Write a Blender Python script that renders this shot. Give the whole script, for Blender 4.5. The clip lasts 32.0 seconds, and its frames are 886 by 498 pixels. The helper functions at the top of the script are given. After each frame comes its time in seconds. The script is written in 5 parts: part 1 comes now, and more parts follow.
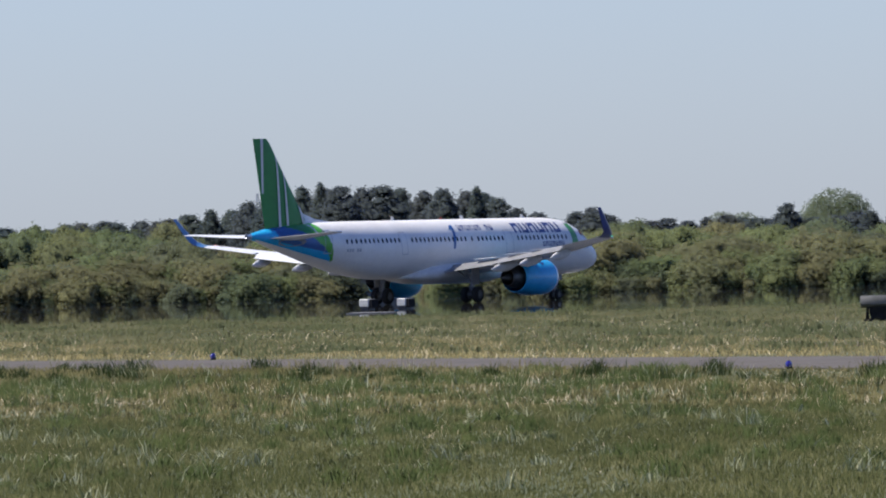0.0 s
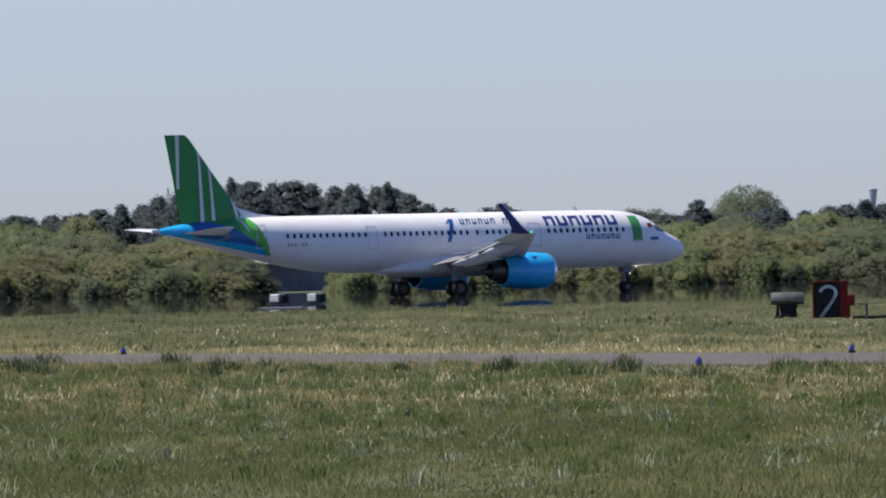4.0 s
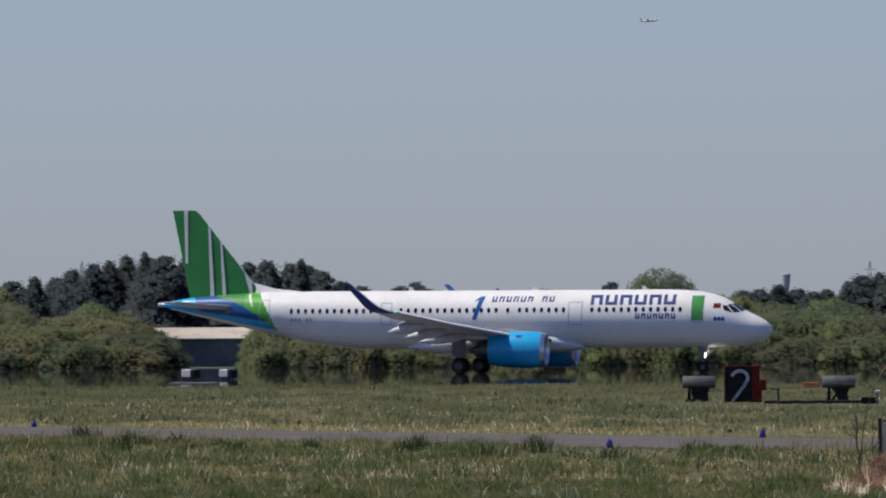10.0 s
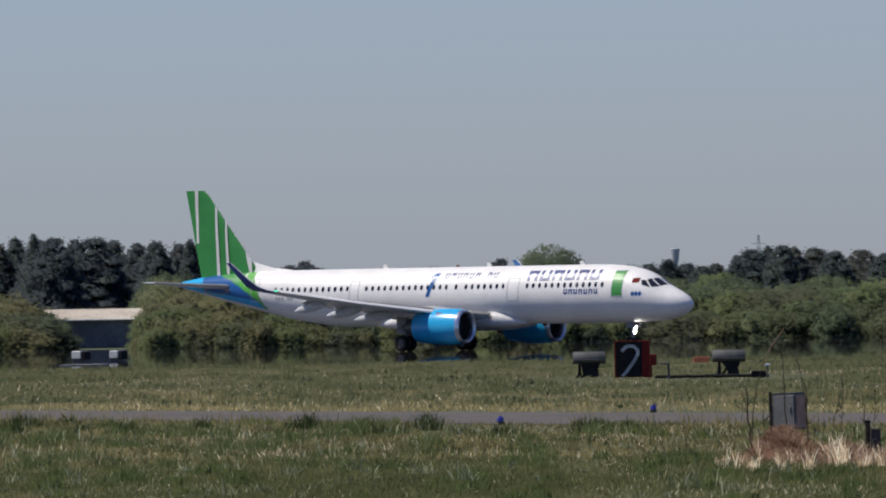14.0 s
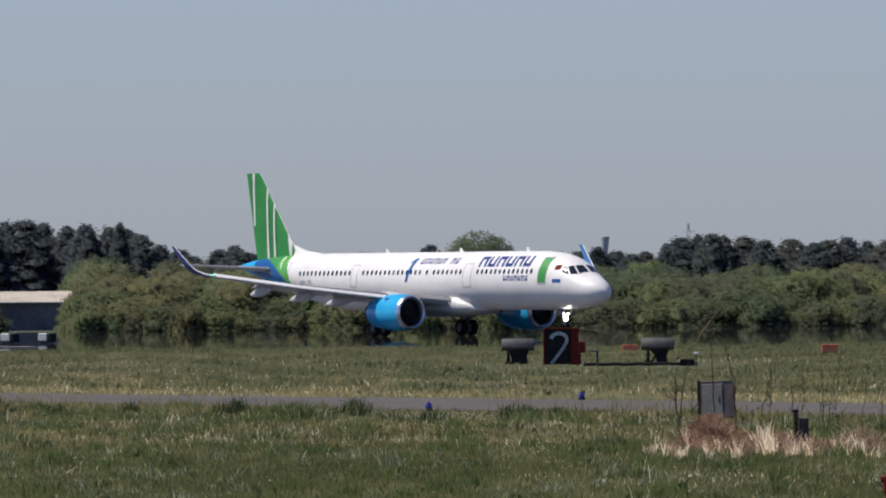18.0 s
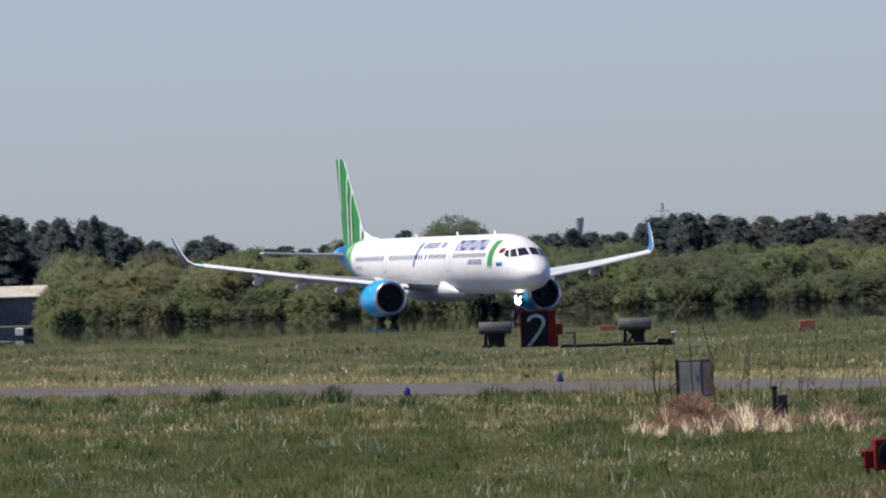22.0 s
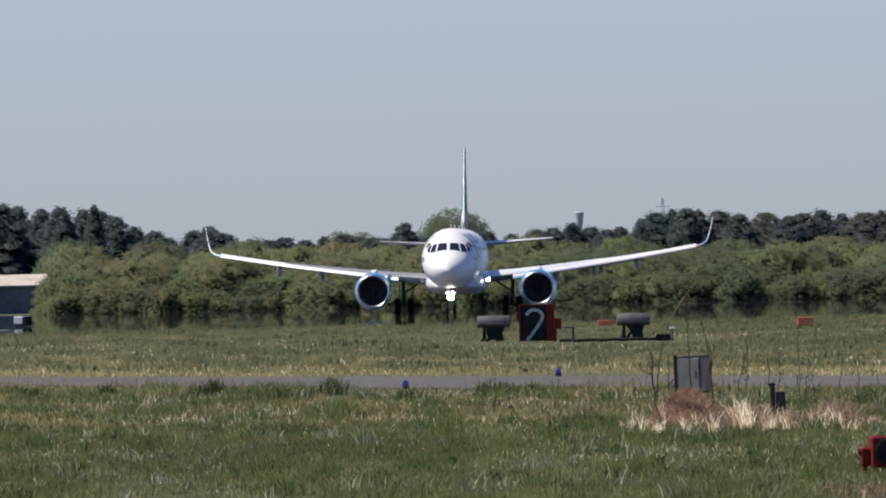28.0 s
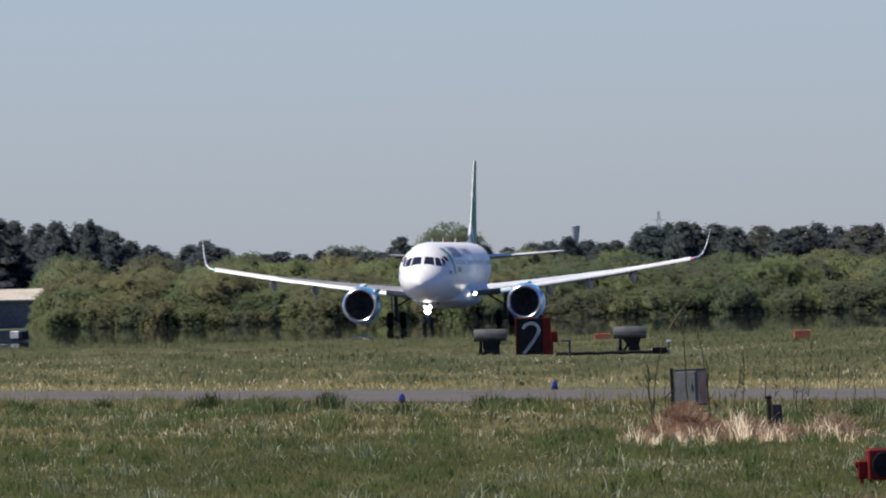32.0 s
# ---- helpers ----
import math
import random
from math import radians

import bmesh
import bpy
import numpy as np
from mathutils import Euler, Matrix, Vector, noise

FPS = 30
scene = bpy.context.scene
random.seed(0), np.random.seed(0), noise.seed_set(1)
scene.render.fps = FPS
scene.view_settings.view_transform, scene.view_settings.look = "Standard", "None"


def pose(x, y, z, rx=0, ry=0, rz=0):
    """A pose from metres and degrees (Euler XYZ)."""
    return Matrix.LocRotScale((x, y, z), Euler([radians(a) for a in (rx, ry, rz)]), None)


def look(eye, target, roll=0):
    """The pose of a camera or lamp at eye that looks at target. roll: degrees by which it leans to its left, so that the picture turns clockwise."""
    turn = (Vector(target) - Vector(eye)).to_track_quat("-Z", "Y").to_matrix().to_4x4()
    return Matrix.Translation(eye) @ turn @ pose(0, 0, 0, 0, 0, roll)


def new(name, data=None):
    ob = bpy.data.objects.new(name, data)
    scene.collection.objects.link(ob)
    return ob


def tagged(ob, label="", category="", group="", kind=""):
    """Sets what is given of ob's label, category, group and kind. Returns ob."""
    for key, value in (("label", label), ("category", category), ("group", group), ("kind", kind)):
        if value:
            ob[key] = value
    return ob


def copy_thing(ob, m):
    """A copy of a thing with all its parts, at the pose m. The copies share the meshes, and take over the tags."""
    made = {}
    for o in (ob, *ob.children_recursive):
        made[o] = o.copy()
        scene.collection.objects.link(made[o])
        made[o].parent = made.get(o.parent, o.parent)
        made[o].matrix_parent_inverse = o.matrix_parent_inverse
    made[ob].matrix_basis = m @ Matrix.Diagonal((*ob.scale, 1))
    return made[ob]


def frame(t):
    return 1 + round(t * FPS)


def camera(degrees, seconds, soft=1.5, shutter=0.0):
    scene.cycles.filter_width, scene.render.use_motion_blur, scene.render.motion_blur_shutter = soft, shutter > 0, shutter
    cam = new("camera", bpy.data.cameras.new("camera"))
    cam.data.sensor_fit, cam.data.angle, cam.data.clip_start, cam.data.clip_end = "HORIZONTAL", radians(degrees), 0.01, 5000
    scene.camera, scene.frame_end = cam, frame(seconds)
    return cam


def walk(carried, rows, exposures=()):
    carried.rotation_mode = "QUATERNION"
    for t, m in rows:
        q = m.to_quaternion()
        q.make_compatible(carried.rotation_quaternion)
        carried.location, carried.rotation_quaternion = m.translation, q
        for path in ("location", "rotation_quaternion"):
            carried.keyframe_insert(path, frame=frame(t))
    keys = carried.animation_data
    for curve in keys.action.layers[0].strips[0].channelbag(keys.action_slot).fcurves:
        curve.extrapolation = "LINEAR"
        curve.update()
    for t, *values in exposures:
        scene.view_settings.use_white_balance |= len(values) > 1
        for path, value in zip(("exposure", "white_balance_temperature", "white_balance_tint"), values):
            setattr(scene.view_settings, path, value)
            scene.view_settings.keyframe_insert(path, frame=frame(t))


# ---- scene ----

# ---- camera: one fixed stand, panned and tilted by hand ----
EYE = (0.0, 0.0, 3.01)
PATH = [
    (0, -1.691, 0.054, -1.47), (0.5, -1.564, 0.005, -1.55), (1, -1.496, -0.000, -1.72), (1.5, -1.496, 0.015, -1.51),
    (2, -1.465, -0.003, -1.41), (2.5, -1.345, 0.012, -1.44), (4.5, -1.343, 0.035, -1.16), (5, -1.432, 0.103, -1.03),
    (5.5, -1.187, 0.206, -1.03), (6, -1.031, 0.216, -0.78), (6.5, -1.008, 0.174, -0.60), (7, -1.041, 0.178, -0.56),
    (7.5, -1.052, 0.271, -0.64), (8, -1.019, 0.384, -0.73), (8.5, -0.968, 0.439, -0.59), (9, -0.946, 0.411, -0.37),
    (9.5, -0.927, 0.372, -0.16), (10, -0.875, 0.381, -0.29), (10.5, -0.858, 0.406, -0.36), (11, -0.881, 0.404, -0.45),
    (11.5, -0.834, 0.347, -0.40), (12, -0.631, 0.336, -0.50), (12.5, -0.461, 0.384, -0.63), (13, -0.356, 0.392, -0.59),
    (13.5, -0.329, 0.331, -0.64), (14, -0.364, 0.274, -0.96), (14.5, -0.334, 0.272, -1.07), (16.5, -0.205, 0.250, -0.54),
    (17, -0.190, 0.248, -0.67), (17.5, -0.110, 0.216, -0.62), (18, -0.041, 0.205, -0.45), (18.5, -0.070, 0.241, -0.37),
    (19, -0.148, 0.238, -0.28), (19.5, -0.168, 0.172, -0.34), (20, -0.104, 0.132, -0.43), (20.5, -0.029, 0.122, -0.40),
    (21, 0.018, 0.120, -0.51), (21.5, 0.055, 0.139, -1.15), (22, 0.073, 0.133, -1.82), (22.5, 0.063, 0.141, -2.15),
    (23, 0.064, 0.177, -2.14), (23.5, 0.103, 0.184, -1.90), (24, 0.125, 0.185, -1.58), (24.5, 0.111, 0.176, -1.38),
    (25, 0.093, 0.150, -1.35), (25.5, 0.061, 0.104, -1.19), (26, 0.000, 0.042, -1.05), (26.5, 0.087, 0.059, -1.14),
    (28.5, 0.069, 0.122, -1.21), (29, 0.111, 0.158, -1.13), (29.5, 0.090, 0.209, -1.25), (30, 0.033, 0.230, -1.37),
    (30.5, 0.052, 0.219, -1.46), (31, 0.122, 0.199, -1.36), (31.5, 0.139, 0.188, -1.42), (32, 0.093, 0.164, -1.32),
]


def aim(pan, tilt, roll):
    p, q = radians(pan), radians(tilt)
    way = Vector((math.sin(p) * math.cos(q), math.cos(p) * math.cos(q), math.sin(q)))
    return look(EYE, Vector(EYE) + way * 100, roll)


cam = camera(4.0819, 32.0, soft=2.0)
walk(cam, [(t, aim(pan, tilt, roll)) for t, pan, tilt, roll in PATH],
     exposures=[(0, 0.78, 6500, 10), (2, 0.80, 6500, 10), (5, 0.70, 6500, 10), (7, 0.52, 6500, 10), (8, 0.42, 6500, 10), (9, 0.25, 6510, 10), (13, 0.20, 6550, 10), (17, 0.28, 6590, 10), (19, 0.34, 6590, 10), (20, 0.42, 6590, 10), (22, 0.53, 6590, 10), (24, 0.51, 6590, 10), (26, 0.53, 6590, 10), (29, 0.59, 6590, 10), (32, 0.52, 6590, 10)])

# ---- light: high sun from the side, hazy blue sky ----
world = bpy.data.worlds.new("sky")
scene.world = world
world.use_nodes = True
wn = world.node_tree.nodes
sky = wn.new("ShaderNodeTexSky")
sky.sky_type = "NISHITA"
sky.sun_disc = False
SUN_EL, SUN_AZ = radians(57), radians(-90)
sky.sun_elevation, sky.sun_rotation = SUN_EL, SUN_AZ
sky.altitude, sky.air_density, sky.dust_density, sky.ozone_density = 30, 1.0, 0.3, 2.0
tint = wn.new("ShaderNodeMix")                         # haze cools the low sky
tint.data_type, tint.blend_type = "RGBA", "MULTIPLY"
tint.inputs[0].default_value = 1.0
tint.inputs[7].default_value = (0.845, 1.0, 1.55, 1)
world.node_tree.links.new(sky.outputs[0], tint.inputs[6])
world.node_tree.links.new(tint.outputs[2], wn["Background"].inputs[0])
wn["Background"].inputs[1].default_value = 0.055

sun_data = bpy.data.lights.new("sun", "SUN")
sun_data.energy, sun_data.angle, sun_data.color = 3.9, radians(0.6), (1.0, 0.95, 0.87)
sun = new("sun", sun_data)
sun_way = Vector((math.sin(SUN_AZ) * math.cos(SUN_EL), math.cos(SUN_AZ) * math.cos(SUN_EL), math.sin(SUN_EL)))
sun.matrix_world = look(sun_way * 200, (0, 0, 0))


# ---- materials ----
def base_material(name, rough=0.6, metal=0.0):
    m = bpy.data.materials.new(name)
    m.use_nodes = True
    b = m.node_tree.nodes["Principled BSDF"]
    b.inputs["Roughness"].default_value, b.inputs["Metallic"].default_value = rough, metal
    if rough > 0.6:
        b.inputs["Specular IOR Level"].default_value = 0.12
    return m, m.node_tree, b


def noise_node(nt, scale, detail=4, stretch=None):
    co = nt.nodes.new("ShaderNodeTexCoord")
    n = nt.nodes.new("ShaderNodeTexNoise")
    n.inputs["Scale"].default_value, n.inputs["Detail"].default_value = scale, detail
    if stretch:
        mp = nt.nodes.new("ShaderNodeMapping")
        mp.inputs["Scale"].default_value = stretch
        nt.links.new(co.outputs["Object"], mp.inputs[0])
        nt.links.new(mp.outputs[0], n.inputs["Vector"])
    else:
        nt.links.new(co.outputs["Object"], n.inputs["Vector"])
    return n


def ramp(nt, source, stops):
    r = nt.nodes.new("ShaderNodeValToRGB")
    while len(r.color_ramp.elements) < len(stops):
        r.color_ramp.elements.new(0.5)
    for e, (p, c) in zip(r.color_ramp.elements, stops):
        e.position, e.color = p, (*c, 1) if len(c) == 3 else c
    nt.links.new(source, r.inputs[0])
    return r


def mix(nt, fac, a, b, kind="MIX"):
    x = nt.nodes.new("ShaderNodeMix")
    x.data_type, x.blend_type = "RGBA", kind
    for slot, value in ((0, fac), (6, a), (7, b)):
        if isinstance(value, (int, float)):
            x.inputs[slot].default_value = value
        elif isinstance(value, tuple):
            x.inputs[slot].default_value = (*value, 1)
        else:
            nt.links.new(value, x.inputs[slot])
    return x.outputs[2]


def bump(nt, b, source, strength, distance):
    n = nt.nodes.new("ShaderNodeBump")
    n.inputs["Strength"].default_value, n.inputs["Distance"].default_value = strength, distance
    nt.links.new(source, n.inputs["Height"])
    nt.links.new(n.outputs[0], b.inputs["Normal"])


def mottled(name, c1, c2, scale, rough=0.6, metal=0.0, grime=0.25, bumpy=0.0, stretch=None):
    """Two tones at one scale, fine grain and grime at another."""
    m, nt, b = base_material(name, rough, metal)
    n1, n2 = noise_node(nt, scale, 3, stretch), noise_node(nt, scale * 9, 6)
    tone = ramp(nt, n1.outputs[0], [(0.32, c1), (0.68, c2)]).outputs[0]
    dark = ramp(nt, n2.outputs[0], [(0.35, (1 - grime,) * 3), (0.6, (1, 1, 1))]).outputs[0]
    nt.links.new(mix(nt, 1.0, tone, dark, "MULTIPLY"), b.inputs["Base Color"])
    if bumpy:
        bump(nt, b, n2.outputs[0], bumpy, 0.02)
    return m


def glowing(name, colour, strength):
    m, nt, b = base_material(name, 0.3)
    b.inputs["Base Color"].default_value = (*colour, 1)
    b.inputs["Emission Color"].default_value = (*colour, 1)
    b.inputs["Emission Strength"].default_value = strength
    return m


def foliage(name, tones, trans=0.35, scale=0.45, spread=0.24, gaps=0.0):
    """Leaves: each tree takes its own tone, each clump drifts round it; sprays let light through their gaps."""
    m, nt, b = base_material(name, 0.75)
    geo, info = nt.nodes.new("ShaderNodeNewGeometry"), nt.nodes.new("ShaderNodeObjectInfo")
    tree = ramp(nt, info.outputs["Random"], [(k / (len(tones) - 1), c) for k, c in enumerate(tones)]).outputs[0]
    n = noise_node(nt, scale, 4)
    drift = nt.nodes.new("ShaderNodeMath")
    drift.operation = "MULTIPLY_ADD"
    nt.links.new(geo.outputs["Random Per Island"], drift.inputs[0])
    drift.inputs[1].default_value = 0.35
    nt.links.new(n.outputs[0], drift.inputs[2])
    lo, hi = 1 - spread, 1 + spread
    value = ramp(nt, drift.outputs[0], [(0.42, (lo, lo, lo * 1.04)), (0.68, (1.0, 1.0, 1.0)), (0.95, (hi, hi * 0.985, hi * 0.86))]).outputs[0]
    c = mix(nt, 1.0, tree, value, "MULTIPLY")
    nt.links.new(c, b.inputs["Base Color"])
    tr = nt.nodes.new("ShaderNodeBsdfTranslucent")
    nt.links.new(c, tr.inputs[0])
    ms = nt.nodes.new("ShaderNodeMixShader")
    ms.inputs[0].default_value = trans
    nt.links.new(b.outputs[0], ms.inputs[1])
    nt.links.new(tr.outputs[0], ms.inputs[2])
    nt.links.new(ms.outputs[0], nt.nodes["Material Output"].inputs[0])
    if gaps:
        clear = nt.nodes.new("ShaderNodeBsdfTransparent")
        airy = nt.nodes.new("ShaderNodeMixShader")
        airy.inputs[0].default_value = gaps
        nt.links.new(ms.outputs[0], airy.inputs[1])
        nt.links.new(clear.outputs[0], airy.inputs[2])
        nt.links.new(airy.outputs[0], nt.nodes["Material Output"].inputs[0])
    return m


def turf(name, stops, trans, scale1, scale2, own=0.35, gaps=0.0):
    """Grass: patches at two scales over the field, and its own tone for each blade."""
    m, nt, b = base_material(name, 0.7)
    geo = nt.nodes.new("ShaderNodeNewGeometry")
    n1, n2 = noise_node(nt, 1.0, 4, (scale1, scale1 * 0.25, scale1)), noise_node(nt, 1.0, 4, (scale2, scale2 * 0.3, scale2))
    s1 = nt.nodes.new("ShaderNodeMath")
    s1.operation = "MULTIPLY_ADD"
    nt.links.new(n1.outputs[0], s1.inputs[0])
    s1.inputs[1].default_value = 0.75
    nt.links.new(n2.outputs[0], s1.inputs[2])
    s2 = nt.nodes.new("ShaderNodeMath")
    s2.operation = "MULTIPLY_ADD"
    nt.links.new(geo.outputs["Random Per Island"], s2.inputs[0])
    s2.inputs[1].default_value = own if trans else 0.0
    nt.links.new(s1.outputs[0], s2.inputs[2])
    s3 = nt.nodes.new("ShaderNodeMath")
    s3.operation = "MULTIPLY"
    nt.links.new(s2.outputs[0], s3.inputs[0])
    s3.inputs[1].default_value = 0.44 + (0.5 - own) * 0.12
    c = ramp(nt, s3.outputs[0], stops).outputs[0]
    nt.links.new(c, b.inputs["Base Color"])
    if trans:
        tr = nt.nodes.new("ShaderNodeBsdfTranslucent")
        nt.links.new(c, tr.inputs[0])
        ms = nt.nodes.new("ShaderNodeMixShader")
        ms.inputs[0].default_value = trans
        nt.links.new(b.outputs[0], ms.inputs[1])
        nt.links.new(tr.outputs[0], ms.inputs[2])
        nt.links.new(ms.outputs[0], nt.nodes["Material Output"].inputs[0])
        if gaps:
            loose = nt.nodes.new("ShaderNodeMixShader")
            loose.inputs[0].default_value = gaps
            nt.links.new(ms.outputs[0], loose.inputs[1])
            nt.links.new(nt.nodes.new("ShaderNodeBsdfTransparent").outputs[0], loose.inputs[2])
            nt.links.new(loose.outputs[0], nt.nodes["Material Output"].inputs[0])
    else:
        bump(nt, b, n2.outputs[0], 0.6, 0.05)
    return m


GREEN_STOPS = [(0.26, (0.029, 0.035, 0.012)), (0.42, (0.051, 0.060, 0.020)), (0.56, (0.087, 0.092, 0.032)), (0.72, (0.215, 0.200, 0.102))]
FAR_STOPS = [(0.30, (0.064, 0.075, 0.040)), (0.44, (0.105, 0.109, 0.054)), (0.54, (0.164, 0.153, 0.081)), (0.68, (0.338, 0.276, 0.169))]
MIXED_STOPS = [(0.26, (0.035, 0.042, 0.015)), (0.40, (0.072, 0.071, 0.027)), (0.52, (0.141, 0.126, 0.053)), (0.68, (0.273, 0.231, 0.122))]
STRAW_STOPS = [(0.26, (0.051, 0.057, 0.022)), (0.42, (0.150, 0.132, 0.059)), (0.56, (0.239, 0.207, 0.107)), (0.72, (0.341, 0.296, 0.183))]
M_GROUND = turf("turf_ground", [(0.3, (0.066, 0.077, 0.032)), (0.5, (0.102, 0.106, 0.048)), (0.7, (0.180, 0.156, 0.083))], 0.0, 0.10, 0.9)
M_GRASS = turf("grass_green", GREEN_STOPS, 0.3, 0.16, 1.3, 0.52)
M_GRASS_MIX = turf("grass_mixed", MIXED_STOPS, 0.3, 0.15, 1.3)
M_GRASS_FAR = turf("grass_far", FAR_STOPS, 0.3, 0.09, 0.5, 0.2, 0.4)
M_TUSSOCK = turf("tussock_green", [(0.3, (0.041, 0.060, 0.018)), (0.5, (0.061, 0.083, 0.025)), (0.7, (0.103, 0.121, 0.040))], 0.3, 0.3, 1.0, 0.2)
# tussock green again, made paler and greyer to paint in haze
M_TUSSOCK_HAZED = turf("tussock_hazed", [(0.3, (0.058, 0.071, 0.032)), (0.5, (0.083, 0.096, 0.045)), (0.7, (0.134, 0.139, 0.068))], 0.3, 0.2, 0.7, 0.25)
M_STRAW = turf("grass_straw", STRAW_STOPS, 0.3, 0.15, 1.2, 0.4, 0.35)
M_OCHRE = turf("grass_ochre", [(0.3, (0.171, 0.144, 0.066)), (0.5, (0.278, 0.235, 0.112)), (0.7, (0.449, 0.385, 0.214))], 0.3, 0.3, 1.2, 0.5)
M_SEED = turf("seed_straw", [(0.3, (0.381, 0.302, 0.202)), (0.5, (0.582, 0.493, 0.347)), (0.7, (0.896, 0.806, 0.627))], 0.3, 0.3, 2.0)
M_WEED = turf("weed_leaves", [(0.3, (0.070, 0.091, 0.034)), (0.5, (0.112, 0.138, 0.056)), (0.72, (0.311, 0.336, 0.180))], 0.3, 0.4, 2.0)
M_WEED_PALE = turf("weed_pale_leaves", [(0.3, (0.081, 0.101, 0.041)), (0.5, (0.168, 0.186, 0.087)), (0.72, (0.671, 0.659, 0.431))], 0.3, 0.4, 2.0, 0.75)
M_BLEACHED = turf("bleached_grass", [(0.26, (0.171, 0.107, 0.066)), (0.42, (0.332, 0.235, 0.150)), (0.56, (0.663, 0.514, 0.342)), (0.72, (0.920, 0.877, 0.663))], 0.3, 0.9, 3.0, 0.75)
M_DEAD = turf("dead_grass", [(0.26, (0.107, 0.062, 0.034)), (0.42, (0.235, 0.146, 0.081)), (0.56, (0.360, 0.240, 0.145)), (0.74, (0.640, 0.490, 0.325))], 0.25, 0.9, 3.0, 0.75)
M_HAY = turf("brown_hay", [(0.26, (0.080, 0.045, 0.028)), (0.42, (0.171, 0.098, 0.060)), (0.56, (0.289, 0.177, 0.112)), (0.74, (0.514, 0.374, 0.246))], 0.25, 0.9, 3.0, 0.75)
M_THATCH = mottled("thatch_brown", (0.085, 0.048, 0.030), (0.20, 0.115, 0.072), 3.5, 0.9, bumpy=0.8)
BROAD = [(0.123, 0.159, 0.079), (0.165, 0.193, 0.090), (0.158, 0.159, 0.090), (0.181, 0.178, 0.095), (0.134, 0.166, 0.090)]
SPRING = [(0.130, 0.162, 0.097), (0.153, 0.184, 0.106)]
DEEP = [(0.097, 0.126, 0.078), (0.124, 0.154, 0.084), (0.128, 0.133, 0.084), (0.106, 0.136, 0.089)]
# needle tones lifted and blued: haze before the far wood is painted in
HAZY_NEEDLES = [(0.067, 0.090, 0.097), (0.083, 0.105, 0.101), (0.078, 0.094, 0.107), (0.103, 0.110, 0.099)]
M_LEAF, M_LEAF_SPRAY = foliage("leaves_broad", BROAD, 0.5, spread=0.15), foliage("leaves_broad_spray", BROAD, 0.55, spread=0.15, gaps=0.4)
M_LEAF_PALE, M_LEAF_PALE_SPRAY = foliage("leaves_spring", SPRING, 0.5, spread=0.15), foliage("leaves_spring_spray", SPRING, 0.55, spread=0.15, gaps=0.4)
M_LEAF_DARK, M_LEAF_DARK_SPRAY = foliage("leaves_deep", DEEP, 0.5, spread=0.15), foliage("leaves_deep_spray", DEEP, 0.55, spread=0.15, gaps=0.4)
M_PINE, M_PINE_SPRAY = foliage("needles", HAZY_NEEDLES, 0.5, spread=0.12), foliage("needles_spray", HAZY_NEEDLES, 0.55, spread=0.12, gaps=0.4)
SPRAY = {M_LEAF: M_LEAF_SPRAY, M_LEAF_PALE: M_LEAF_PALE_SPRAY, M_LEAF_DARK: M_LEAF_DARK_SPRAY, M_PINE: M_PINE_SPRAY}
M_BARK = mottled("bark", (0.05, 0.04, 0.03), (0.10, 0.085, 0.065), 3.0, 0.9, bumpy=0.6)
M_ASPHALT = mottled("asphalt", (0.095, 0.083, 0.072), (0.135, 0.118, 0.103), 0.25, 0.85, bumpy=0.3)
M_RUNWAY, nt, b = base_material("hot_runway_asphalt", 0.016)
n = noise_node(nt, 0.05, 4)
nt.links.new(ramp(nt, n.outputs[0], [(0.35, (0.045, 0.046, 0.048)), (0.65, (0.075, 0.075, 0.074))]).outputs[0], b.inputs["Base Color"])
M_WHITE = mottled("white_paint", (0.73, 0.70, 0.65), (0.81, 0.78, 0.73), 0.5, 0.42, grime=0.06)
M_BELLY = mottled("pale_grey_paint", (0.66, 0.635, 0.59), (0.76, 0.73, 0.68), 0.6, 0.4, grime=0.15)
# the sun on the upper skins is put into this paler grey
M_WING = mottled("lit_wing_grey_paint", (0.66, 0.67, 0.68), (0.76, 0.76, 0.76), 0.8, 0.42, grime=0.25, stretch=(1, 0.3, 1))
M_METAL = mottled("bare_aluminium", (0.62, 0.63, 0.65), (0.74, 0.74, 0.75), 2.0, 0.28, 0.9, grime=0.15)
M_DARKMETAL = mottled("dark_nozzle_metal", (0.07, 0.065, 0.06), (0.15, 0.14, 0.13), 3.0, 0.45, 0.7)
M_INLET = mottled("inlet_shadow_grey", (0.03, 0.03, 0.032), (0.05, 0.05, 0.052), 3.0, 0.5)
M_CYAN = mottled("cyan_paint", (0.02, 0.36, 0.66), (0.03, 0.42, 0.72), 0.6, 0.25, grime=0.12)
M_BLUE = mottled("deep_blue_paint", (0.008, 0.080, 0.25), (0.010, 0.10, 0.31), 0.6, 0.3, grime=0.12)
M_NAVY = mottled("navy_paint", (0.02, 0.04, 0.15), (0.03, 0.055, 0.20), 0.8, 0.35, grime=0.1)
M_STEELBLUE = mottled("pale_blue_paint", (0.045, 0.14, 0.33), (0.06, 0.18, 0.38), 0.8, 0.4, grime=0.1)
# the shade below wing and tailplane is put into this darker grey
M_UNDERSHADE = mottled("shaded_underside_grey", (0.19, 0.188, 0.185), (0.27, 0.265, 0.258), 0.8, 0.5, grime=0.3)
M_GREEN = mottled("leaf_green_paint", (0.022, 0.20, 0.035), (0.03, 0.25, 0.045), 0.6, 0.5, grime=0.1)
